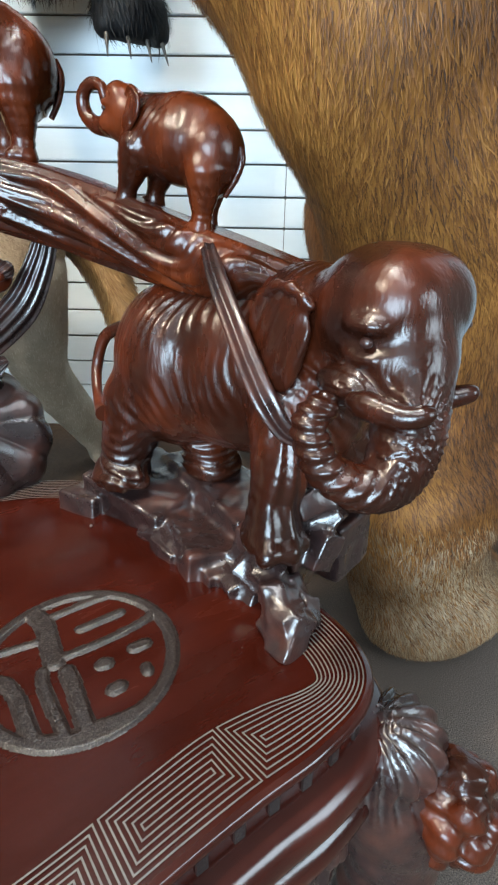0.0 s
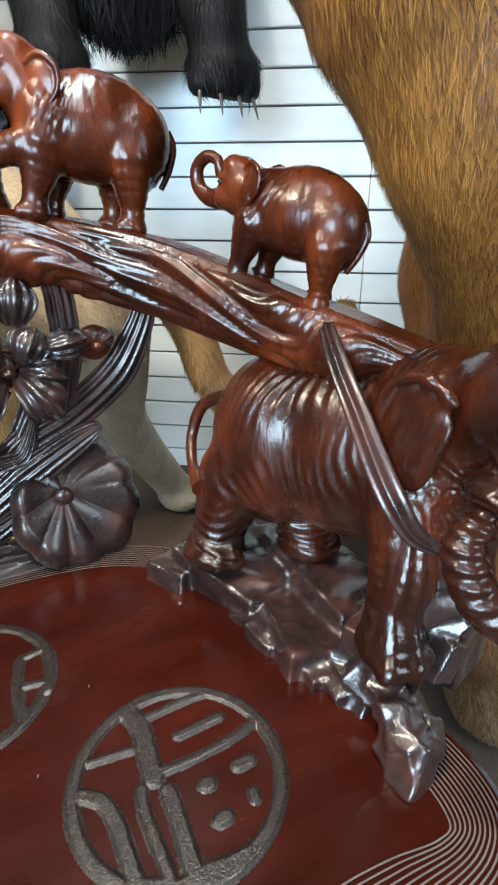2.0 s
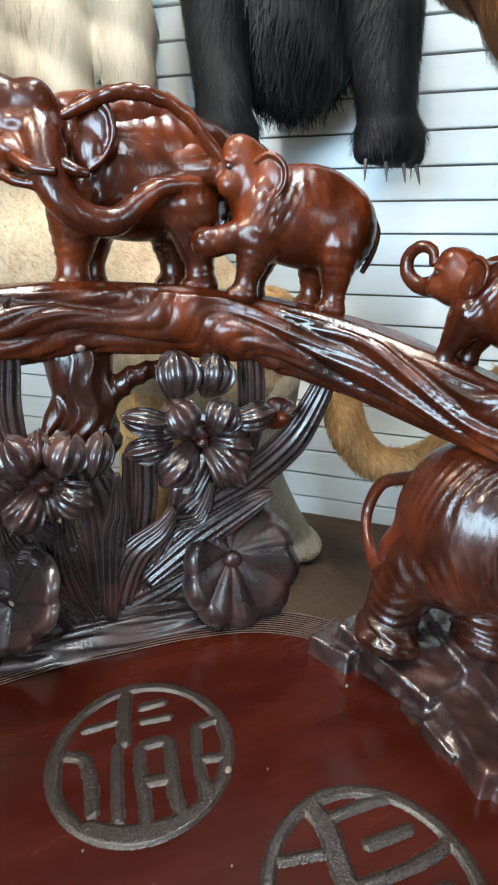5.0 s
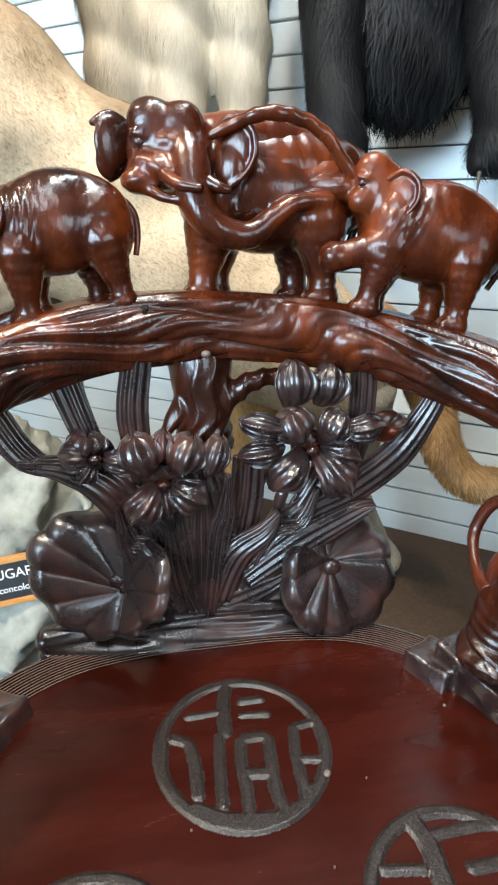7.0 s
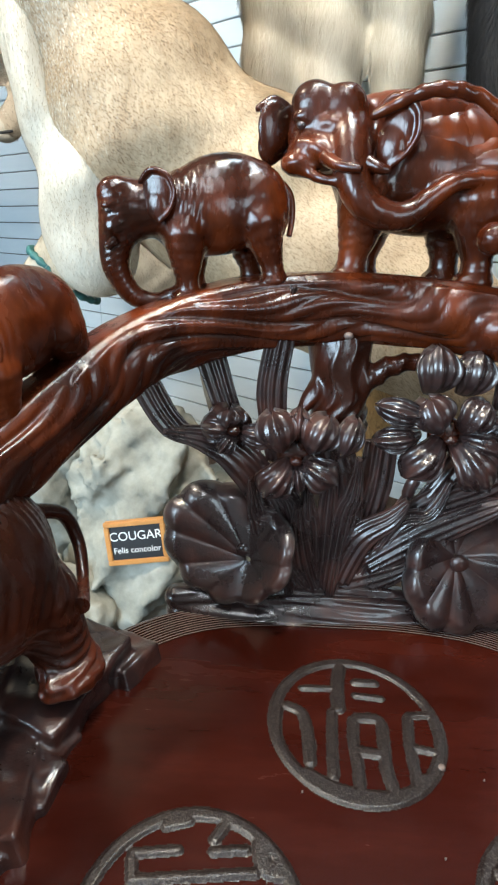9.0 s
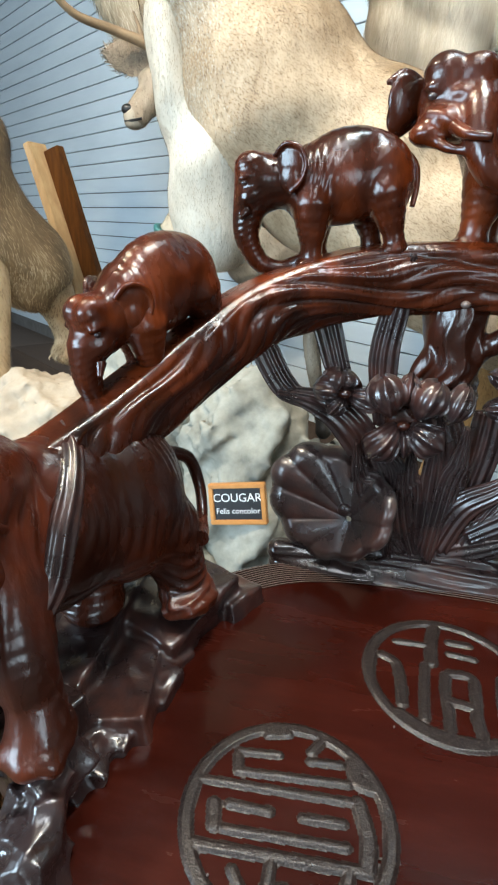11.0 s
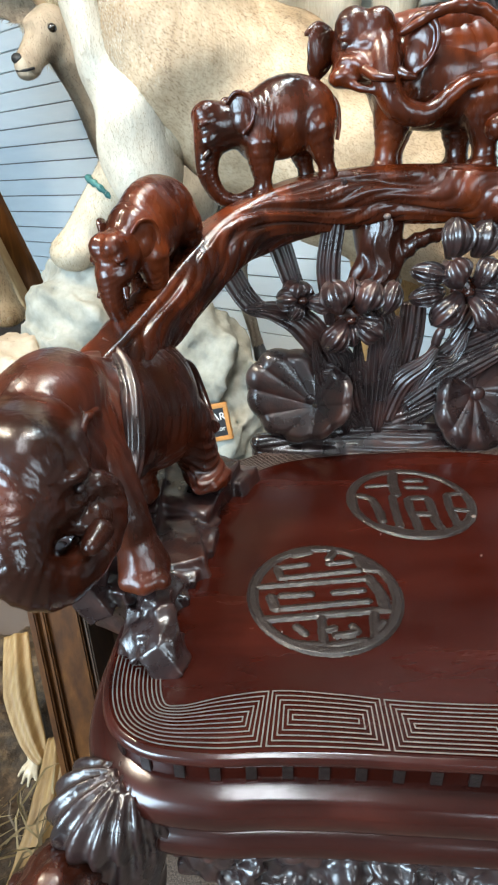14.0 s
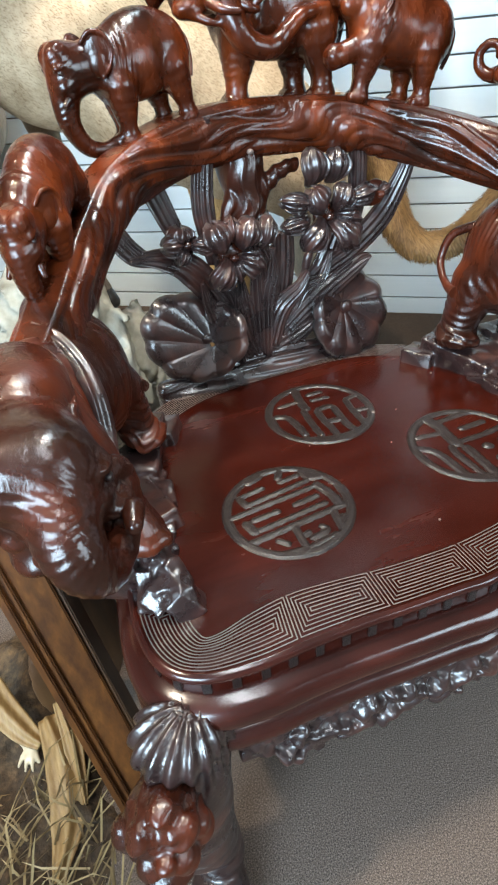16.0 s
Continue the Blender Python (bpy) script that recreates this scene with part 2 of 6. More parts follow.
def wrinkles(amp, freq, along, sway=1.0):
    """Relief of uneven folds that run across the direction 'along'."""
    a = np.array(along, float)

    def f(x, y, z):
        s = (x * a[0] + y * a[1] + z * a[2]) * freq
        w = sway * (np.sin(61 * x + 37 * z) + np.sin(57 * y - 43 * z + 1.3))
        return amp * np.sin(s + w) * (0.6 + 0.4 * np.sin(41 * z + 19 * x + 1.0))
    return f


def rings(m, s):
    """Relief of skin folds over a small carved elephant: round the legs, down the flanks and across the trunk."""
    inv = np.array((m @ Matrix.Scale(s, 4)).inverted())

    def f(x, y, z):
        a, b, c = (inv[i, 0] * x + inv[i, 1] * y + inv[i, 2] * z + inv[i, 3] for i in range(3))
        low = np.clip((0.36 - c) / 0.12, 0, 1)
        leg = 0.0045 * np.sin(2 * np.pi * c / 0.055 + 2.4 * np.sin(9 * a + 3) + 1.8 * np.sin(7 * b)) * low * np.clip((c - 0.08) / 0.05, 0, 1) * (0.5 + 0.5 * np.sin(11 * a + 8 * c))
        hip = np.exp(-((np.hypot(a + 0.40, c - 0.50) - 0.22) / 0.12) ** 2) * np.sin(2 * np.pi * np.hypot(a + 0.55, c - 0.42) / 0.075 + 1.4 * np.sin(8 * c)) * (0.5 + 0.5 * np.sin(9 * c + 4 * a))
        arm = np.exp(-((a - 0.26) / 0.13) ** 2) * np.sin(2 * np.pi * (a + 0.25 * c) / 0.062 + 1.9 * np.sin(7 * c + 2)) * (0.55 + 0.45 * np.sin(9 * c + 1))
        flank = 0.3 * np.sin(2 * np.pi * (a + 0.12 * np.sin(5 * c)) / 0.10 + 1.0) * np.sin(6 * c + 2)
        face = np.clip((a - 0.66) / 0.08, 0, 1) * 0.0016 * np.sin(2 * np.pi * (c + 0.3 * a) / 0.050)
        fine = 0.0004 * np.sin(75 * a + 2 * np.sin(30 * c)) * np.sin(68 * c + 25 * b)
        return s * (leg + (1 - low) * (0.0052 * hip + 0.0050 * arm + 0.0045 * flank) * np.clip((0.62 - a) / 0.1, 0, 1) + face + fine)
    return f


def tube(path, radius, segs=20, relief=None, squash=(1, 1), caps=True):
    """A swept tube: path (n,3), radius (n); relief(s, angle) scales the radius."""
    p = np.array(path)
    n = len(p)
    tan = np.gradient(p, axis=0)
    tan /= np.linalg.norm(tan, axis=1)[:, None]
    up = np.array((0, 0, 1.0))
    side = np.cross(tan, up)
    ln = np.linalg.norm(side, axis=1)
    side[ln < 1e-3] = (1, 0, 0)
    side /= np.linalg.norm(side, axis=1)[:, None]
    nor = np.cross(side, tan)
    s = np.concatenate([[0], np.cumsum(np.linalg.norm(np.diff(p, axis=0), axis=1))])
    ang = np.linspace(0, 2 * np.pi, segs, endpoint=False)
    r = np.array(radius)[:, None] * np.ones((1, segs))
    if relief:
        r = r * relief(s[:, None], ang[None, :])
    v = p[:, None, :] + (r * np.cos(ang))[..., None] * side[:, None, :] * squash[0] + (r * np.sin(ang))[..., None] * nor[:, None, :] * squash[1]
    verts = v.reshape(-1, 3).tolist()
    bm = bmesh.new()
    vs = [bm.verts.new(c) for c in verts]
    for i in range(n - 1):
        for j in range(segs):
            k = (j + 1) % segs
            bm.faces.new((vs[i * segs + j], vs[i * segs + k], vs[(i + 1) * segs + k], vs[(i + 1) * segs + j])).smooth = True
    if caps:
        bm.faces.new(vs[:segs][::-1]), bm.faces.new(vs[-segs:])
    return bm


def ribbon(path, width, face=(0, -1, 0), thick=0.006, ridges=4, groove=0.0022, bow=0.25, cross=17):
    """A carved blade: a ridged strip along path, its face turned towards 'face'."""
    q = spline(path, 8)
    n = len(q)
    w = np.interp(np.linspace(0, 1, n), np.linspace(0, 1, len(width)), width)
    tan = np.gradient(q, axis=0)
    tan /= np.linalg.norm(tan, axis=1)[:, None]
    side = np.cross(tan, np.array(face, float))
    side /= np.linalg.norm(side, axis=1)[:, None]
    nor = np.cross(side, tan)
    u = np.linspace(-1, 1, cross)
    lift = groove * np.cos(u * np.pi * ridges) + bow * 0.01 * (1 - u ** 2)
    front = q[:, None] + (w[:, None] * u)[..., None] * side[:, None] + lift[None, :, None] * nor[:, None]
    back = q[:, None] + (w[:, None] * u)[..., None] * side[:, None] - thick * nor[:, None] * (1 - 0.6 * u ** 4)[None, :, None]
    v = np.concatenate([front.reshape(-1, 3), back.reshape(-1, 3)])
    f = []
    c, o = cross, n * cross
    for i in range(n - 1):
        for j in range(c - 1):
            a = i * c + j
            f.append((a, a + 1, a + c + 1, a + c))
            f.append((o + a, o + a + c, o + a + c + 1, o + a + 1))
        for j in (0, c - 1):
            a = i * c + j
            f.append((a, a + c, o + a + c, o + a) if j == 0 else (a, o + a, o + a + c, a + c))
    for j in range(c - 1):
        f.append((j, o + j, o + j + 1, j + 1))
        a = (n - 1) * c + j
        f.append((a, a + 1, o + a + 1, o + a))
    return mesh_from("ribbon", v, f)


def rosette(c, r, normal, n_ribs=11, cup=0.25, scallop=0.06, off=(0, 0), thick=0.006, seed=0, start=0.0):
    """A carved lotus leaf: a scalloped, ribbed, cupped disc."""
    rng = np.random.RandomState(seed)
    z = np.array(normal, float)
    z /= np.linalg.norm(z)
    x = np.cross((0, 0, 1.0), z)
    x /= np.linalg.norm(x)
    y = np.cross(z, x)
    m, n = 26, 180
    th = np.linspace(0, 2 * np.pi, n, endpoint=False)
    warp = 0.09 * np.sin(2 * th + 1 + seed) + 0.04 * np.sin(3 * th + seed)
    edge = r * (1 + 0.6 * scallop * np.abs(np.sin(n_ribs * th / 2 + start)) + warp)
    rows = []
    for i in range(m):
        t = 0.05 + 0.95 * i / (m - 1)
        lobe = np.abs(np.sin(n_ribs * (th + 0.10 * np.sin(2 * th + seed)) / 2 + start)) ** 0.65
        h = cup * r * (t ** 1.6) + 0.095 * r * (t ** 1.5) * lobe * (1.25 - 0.4 * t) + 0.20 * r * t ** 2 * np.sin(2 * th + seed * 2) + 0.05 * r * t * np.sin(3 * th + 1)
        h = h - 0.22 * r * (max(0, t - 0.78) / 0.22) ** 1.6
        rr = edge * t
        rows.append(np.array(c) + rr[:, None] * (np.cos(th)[:, None] * x + np.sin(th)[:, None] * y) + (1 - t) * (off[0] * x + off[1] * y) + h[:, None] * z)
    front = np.array(rows)
    back = front - thick * z
    v = np.concatenate([front.reshape(-1, 3), back.reshape(-1, 3)])
    o, f = m * n, []
    for i in range(m - 1):
        for j in range(n):
            k = (j + 1) % n
            f.append((i * n + j, i * n + k, (i + 1) * n + k, (i + 1) * n + j))
            f.append((o + i * n + j, o + (i + 1) * n + j, o + (i + 1) * n + k, o + i * n + k))
    for j in range(n):
        k = (j + 1) % n
        a = (m - 1) * n
        f.append((a + j, a + k, o + a + k, o + a + j))
    return mesh_from("rosette", v, f)


def slab(points, z0, z1):
    """A closed outline (x, y) drawn up from z0 to z1."""
    bm = bmesh.new()
    top = [bm.verts.new((x, y, z1)) for x, y in points]
    low = [bm.verts.new((x, y, z0)) for x, y in points]
    n = len(points)
    bm.faces.new(top), bm.faces.new(low[::-1])
    for i in range(n):
        bm.faces.new((low[i], low[(i + 1) % n], top[(i + 1) % n], top[i]))
    return bm


def block(c, r, m=None, bevel=0.0):
    bm = bmesh.new()
    bmesh.ops.create_cube(bm, size=2)
    bmesh.ops.scale(bm, vec=r, verts=bm.verts)
    if bevel:
        bmesh.ops.bevel(bm, geom=bm.edges, offset=bevel, segments=2, affect="EDGES")
    if m is not None:
        bm.transform(m)
    bmesh.ops.translate(bm, vec=c, verts=bm.verts)
    return bm


def fur(name, source, count, length, width, flow, mat, parent, seed=1, lift=0.35, keep=None, swirl=0.25, stray=0.2):
    """Hair laid over a mesh along the direction 'flow': tapered blades, two facets each."""
    rng = np.random.RandomState(seed)
    me = source.data
    me.calc_loop_triangles()
    v = np.empty(len(me.vertices) * 3, dtype=np.float32)
    me.vertices.foreach_get("co", v)
    v = v.reshape(-1, 3)
    t = np.empty(len(me.loop_triangles) * 3, dtype=np.int32)
    me.loop_triangles.foreach_get("vertices", t)
    t = t.reshape(-1, 3)
    a, b, c = v[t[:, 0]], v[t[:, 1]], v[t[:, 2]]
    cr = np.cross(b - a, c - a)
    size = np.linalg.norm(cr, axis=1)
    mid = (a + b + c) / 3
    prob = size.copy()
    if keep is not None:
        prob = prob * keep(mid, cr / np.maximum(size, 1e-12)[:, None])
    pick = rng.choice(len(t), count, p=prob / prob.sum())
    u, w = rng.rand(count, 1), rng.rand(count, 1)
    flip = (u + w) > 1
    u, w = np.where(flip, 1 - u, u), np.where(flip, 1 - w, w)
    p = a[pick] + u * (b - a)[pick] + w * (c - a)[pick]
    nor = cr[pick] / size[pick][:, None]
    d = np.array(flow(p)) if callable(flow) else np.tile(np.array(flow, float), (count, 1))
    d = d + rng.normal(0, stray, (count, 3)) + swirl * np.stack([np.sin(p[:, 1] * 30 + p[:, 2] * 21), np.sin(p[:, 0] * 27 + p[:, 2] * 24), np.zeros(count)], 1)
    d = d - (d * nor).sum(1)[:, None] * nor
    d /= np.maximum(np.linalg.norm(d, axis=1), 1e-6)[:, None]
    ln = length * (0.6 + 0.8 * rng.rand(count, 1))
    side = np.cross(d, nor) * width * (0.6 + 0.8 * rng.rand(count, 1))
    q1 = p + d * ln * 0.5 + nor * ln * lift * 0.4
    q2 = p + d * ln + nor * ln * lift * (0.5 + 0.4 * rng.rand(count, 1))
    base = p - nor * 0.002
    vs = np.stack([base - side, base + side, q1 - side * 0.75, q1 + side * 0.75, q2], 1).reshape(-1, 3)
    i = np.arange(count)[:, None] * 5
    f = np.concatenate([i + (0, 1, 3), i + (0, 3, 2), i + (2, 3, 4)])
    ob = part(name, mesh_from(name, vs, f), mat, parent)
    return tagged(ob, kind="stuff")
# ---- the elephant chair ----
CHAIR = thing("elephant_armchair", "dark red lacquered armchair carved with elephants, irises and lotus leaves", "chair")

# outline of the seat, right half from the front middle to the back middle
HALF = [(0.0, -0.278), (0.04, -0.274), (0.102, -0.269), (0.159, -0.264), (0.217, -0.261), (0.274, -0.260), (0.331, -0.248), (0.364, -0.216),
        (0.374, -0.155), (0.362, -0.05), (0.345, 0.06), (0.320, 0.15), (0.275, 0.225), (0.20, 0.275), (0.10, 0.298)]
OUT = spline([*HALF, (0, 0.302), *[(-x, y) for x, y in HALF[:0:-1]]], 10, True)
tang = np.roll(OUT, -1, 0) - np.roll(OUT, 1, 0)
tang /= np.linalg.norm(tang, axis=1)[:, None]
NORM = np.stack([tang[:, 1], -tang[:, 0]], 1)
SEAT_Z = 0.45


def swept(profile, smooth=True):
    """A moulding: (outward, z) points swept round the seat's outline."""
    rows = [np.column_stack([OUT + o * NORM, np.full(len(OUT), z)]) for o, z in profile]
    n, v, f = len(OUT), np.concatenate(rows), []
    for i in range(len(profile) - 1):
        for j in range(n):
            k = (j + 1) % n
            f.append((i * n + j, (i + 1) * n + j, (i + 1) * n + k, i * n + k))
    return mesh_from("moulding", v, f, smooth)


def arc(o, z, ro, rz, a0, a1, n=8):
    return [(o + ro * math.cos(radians(a)), z + rz * math.sin(radians(a))) for a in np.linspace(a0, a1, n)]


part("seat_panel", slab([tuple(p) for p in OUT - 0.002 * NORM], 0.40, SEAT_Z), SEAT_WOOD, CHAIR, "flat red lacquered seat")
part("seat_edge", swept([(-0.003, 0.4505), (0.001, 0.4495), *arc(0.0, 0.444, 0.004, 0.005, 60, -60, 5), (-0.004, 0.438), (-0.005, 0.437)]), MOULDING, CHAIR)
part("fret_band", swept([(-0.005, 0.439), (-0.005, 0.414)]), LACQUER_DARK, CHAIR)
part("upper_moulding", swept([(-0.006, 0.418), (0.000, 0.417), *arc(-0.002, 0.393, 0.027, 0.0235, 80, -85, 14), (-0.012, 0.368)]), MOULDING, CHAIR, "rounded glossy moulding")
part("lower_moulding", swept([(-0.012, 0.370), (-0.004, 0.368), *arc(0.000, 0.346, 0.024, 0.020, 95, -85, 12), (-0.012, 0.325), (-0.016, 0.318)]), MOULDING, CHAIR, "rounded glossy moulding")

# cumulative length round the outline, from the front middle
LEN = np.concatenate([[0], np.cumsum(np.linalg.norm(np.diff(np.vstack([OUT, OUT[:1]]), axis=0), axis=1))])
ROUND = LEN[-1]


def on_edge(s):
    s = s % ROUND
    x, y = np.interp(s, LEN, np.append(OUT[:, 0], OUT[0, 0])), np.interp(s, LEN, np.append(OUT[:, 1], OUT[0, 1]))
    nx, ny = np.interp(s, LEN, np.append(NORM[:, 0], NORM[0, 0])), np.interp(s, LEN, np.append(NORM[:, 1], NORM[0, 1]))
    ln = math.hypot(nx, ny)
    return np.array((x, y)), np.array((nx, ny)) / ln


# small blocks between the dashes of the fret band
# the grey stipple colour stands in for the pale highlights on these blocks
for i in range(-17, 18):
    p, nn = on_edge(i * 0.031 + 0.012)
    part("fret_block", block((*(p - 0.003 * nn), 0.4275), (0.0045, 0.0035, 0.0085), pose(0, 0, 0, 0, 0, math.degrees(math.atan2(nn[1], nn[0])) + 90)), STIPPLE, CHAIR, "spacer block, pale highlight put into its grey speckle")


INNER = [(0.0, -0.223), (0.04, -0.221), (0.100, -0.215), (0.155, -0.206), (0.208, -0.200), (0.256, -0.204), (0.298, -0.212), (0.316, -0.204), (0.321, -0.155), (0.307, -0.05)]
half = INNER + [tuple(np.array(p) - 0.055 * np.array(p) / np.hypot(*p)) for p in HALF[len(INNER):]]
INN = spline([*half, (0, 0.247), *[(-x, y) for x, y in half[:0:-1]]], 10, True)


def inside(s, v):
    """A point of the seat's border: s along the edge, v in from it."""
    s = s % ROUND
    w = v / 0.055
    return np.array([np.interp(s, LEN, np.append(OUT[:, i], OUT[0, i])) * (1 - w) + np.interp(s, LEN, np.append(INN[:, i], INN[0, i])) * w for i in (0, 1)])


# key-fret border let into the seat: nested oblongs along the front and round the corners
def strip(bm, pts, w, z):
    """A thin raised line through points (s, v): s along the edge, v in from it."""
    place = inside
    dense = []
    for (s0, v0), (s1, v1) in zip(pts[:-1], pts[1:]):
        n = max(1, int(math.hypot(s1 - s0, v1 - v0) / 0.008))
        dense += [place(s0 + (s1 - s0) * k / n, v0 + (v1 - v0) * k / n) for k in range(n)]
    closed = pts[0] == pts[-1]
    if not closed:
        dense.append(place(*pts[-1]))
    n, left, right = len(dense), [], []
    for k in range(n):
        a = dense[k - 1] if closed or k else dense[k]
        b = dense[(k + 1) % n] if closed or k < n - 1 else dense[k]
        d0, d1 = dense[k] - a, b - dense[k]
        d0 = d0 / max(math.hypot(*d0), 1e-9) if math.hypot(*d0) else d1 / math.hypot(*d1)
        d1 = d1 / max(math.hypot(*d1), 1e-9) if math.hypot(*d1) else d0
        m = np.array((-d0[1] - d1[1], d0[0] + d1[0]))
        m = m / max(math.hypot(*m), 1e-9)
        m = m * w / max(0.4, m[0] * -d0[1] + m[1] * d0[0])
        left.append(bm.verts.new((*(dense[k] - m), z))), right.append(bm.verts.new((*(dense[k] + m), z)))
    for k in range(n if closed else n - 1):
        h = (k + 1) % n
        bm.faces.new((left[k], left[h], right[h], right[k]))


def fret(s0, s1, z):
    bm = bmesh.new()
    v0, v1, n = 0.007, 0.055, 6
    step = (v1 - v0) / (2 * n - 1)
    for k in range(n):
        a, b = v0 + k * step, v1 - k * step
        q0, q1 = s0 + (k + 0.5) * step, s1 - (k + 0.5) * step
        strip(bm, [(q0, a), (q1, a), (q1, b), (q0, b), (q0, a)], 0.00065, z)
    return bm


CORNER = float(LEN[np.argmin(np.abs(OUT[:, 0] - 0.352) + np.abs(OUT[:, 1] + 0.236))])
marks = [-CORNER - 0.095, -0.226, -0.118, 0.0, 0.118, 0.226, CORNER + 0.095]
for a, b in zip(marks[:-1], marks[1:]):
    part("key_fret", fret(a, b, SEAT_Z + 0.0012), INLAY, CHAIR, "pale key-fret lines")
# plain parallel lines at the back of the seat
for k in range(11):
    bm = bmesh.new()
    strip(bm, [(ROUND / 2 - 0.31, 0.004 + 0.0045 * k), (ROUND / 2 + 0.31, 0.004 + 0.0045 * k)], 0.0007, SEAT_Z + 0.0012)
    part("back_line", bm, INLAY, CHAIR)


# raised medallions with a character in each
def medallion(c, r, strokes, holes=()):
    n = 150
    g = np.linspace(-1.02, 1.02, n)
    x, y = np.meshgrid(g, g, indexing="ij")
    d = np.abs(np.hypot(x, y) - 0.94) - 0.055
    for pts, w in strokes:
        q = spline(pts, 6) if len(pts) > 2 else np.array(pts)
        for a, b in zip(q[:-1], q[1:]):
            e = b - a
            t = np.clip(((x - a[0]) * e[0] + (y - a[1]) * e[1]) / max(e @ e, 1e-9), 0, 1)
            d = np.minimum(d, np.hypot(x - a[0] - t * e[0], y - a[1] - t * e[1]) - w)
    for hx, hy, hr in holes:
        d = np.maximum(d, hr - np.hypot(x - hx, y - hy))
    d = np.maximum(d, np.hypot(x, y) - 0.995)
    h = np.clip(-d / 0.03 + 0.5, 0, 1)
    z = SEAT_Z + 0.0004 + 0.0022 * h
    v = np.stack([c[0] + r * x, c[1] + r * y, z], -1).reshape(-1, 3)
    keep = d < 0.03
    f = []
    for i in range(n - 1):
        for j in range(n - 1):
            if keep[i, j] and keep[i + 1, j] and keep[i + 1, j + 1] and keep[i, j + 1]:
                f.append((i * n + j, (i + 1) * n + j, (i + 1) * n + j + 1, i * n + j + 1))
    used = np.unique(np.array(f))
    remap = np.full(len(v), -1)
    remap[used] = np.arange(len(used))
    part("medallion", mesh_from("medallion", v[used], remap[np.array(f)]), STIPPLE, CHAIR, "stippled round character in low relief")


FU_FIRST = [
    ([(-0.22, 0.92), (-0.15, 0.66), (-0.18, 0.36), (-0.21, 0.09)], 0.091), ([(-0.68, 0.51), (-0.3, 0.45)], 0.037),
    ([(-0.83, 0.24), (-0.68, 0.1), (-0.62, -0.14), (-0.62, -0.39), (-0.61, -0.65)], 0.063), ([(-0.34, 0.03), (-0.38, -0.13), (-0.38, -0.49), (-0.37, -0.81)], 0.049),
    ([(-0.14, -0.09), (-0.15, -0.34), (-0.18, -0.61), (-0.19, -0.82)], 0.070), ([(-0.04, 0.72), (0.3, 0.73), (0.64, 0.71)], 0.042),
    ([(0.15, 0.38), (0.6, 0.38)], 0.045)]
FU_REST = [
    ([(-0.18, 0.11), (0.28, 0.08), (0.79, 0.12), (0.91, 0.22)], 0.042), ([(0.52, -0.18), (0.64, -0.19)], 0.060),
    ([(0.18, -0.2), (0.21, -0.21)], 0.066), ([(0.52, -0.47), (0.51, -0.53)], 0.045),
    ([(0.15, -0.54), (0.22, -0.54)], 0.060), ([(-0.56, -0.71), (-0.3, -0.85), (-0.1, -0.85), (0.13, -0.89), (0.37, -0.87), (0.6, -0.75)], 0.070),
    ([(-0.93, 0.21), (-0.94, -0.08), (-0.89, -0.38), (-0.76, -0.64)], 0.049), ([(0.92, 0.44), (0.94, 0.15)], 0.049)]
FU2_FIRST = [
    ([(-0.07, 0.85), (-0.14, 0.54), (-0.17, 0.21)], 0.068), ([(-0.58, 0.49), (-0.2, 0.5)], 0.034),
    ([(-0.77, 0.21), (-0.61, 0.11), (-0.56, -0.18), (-0.56, -0.51)], 0.055), ([(-0.25, 0.14), (-0.3, -0.28), (-0.33, -0.66)], 0.047),
    ([(-0.02, 0.04), (-0.06, -0.25), (-0.06, -0.57), (-0.08, -0.81)], 0.051), ([(0.1, 0.62), (0.34, 0.62)], 0.045),
    ([(0.07, 0.41), (0.37, 0.38)], 0.035), ([(0.04, 0.08), (0.28, 0.06), (0.28, -0.22), (0.24, -0.55), (0.27, -0.8)], 0.055)]
FU2_REST = [
    ([(0.01, -0.36), (0.22, -0.39)], 0.055), ([(0.63, 0.11), (0.56, -0.26), (0.54, -0.59), (0.51, -0.77)], 0.047),
    ([(0.66, 0.15), (0.92, 0.17)], 0.040), ([(0.63, -0.29), (0.83, -0.33)], 0.042),
    ([(0.56, -0.64), (0.72, -0.65)], 0.045), ([(0.77, 0.66), (0.79, 0.47), (0.91, 0.37)], 0.045),
    ([(-0.6, -0.68), (-0.29, -0.84), (0.21, -0.9), (0.53, -0.8)], 0.085), ([(-0.9, 0.15), (-0.93, -0.2), (-0.85, -0.53)], 0.060)]
SHOU_FIRST = [
    ([(-0.58, 0.55), (-0.17, 0.6)], 0.034), ([(0.15, 0.6), (0.46, 0.63)], 0.034),
    ([(-0.5, 0.34), (0.55, 0.44)], 0.034), ([(-0.32, 0.81), (-0.11, 0.87)], 0.045),
    ([(0.26, 0.86), (0.16, 0.71)], 0.045), ([(-0.58, 0.5), (-0.54, 0.34)], 0.043),
    ([(0.59, 0.77), (0.63, 0.5), (0.8, 0.46)], 0.073), ([(-0.89, 0.18), (-0.21, 0.22), (0.64, 0.27)], 0.034),
    ([(0.64, 0.27), (0.73, -0.02), (0.73, -0.27)], 0.064), ([(-0.7, -0.03), (-0.65, -0.22)], 0.055),
    ([(-0.56, 0.0), (-0.17, 0.01)], 0.037)]
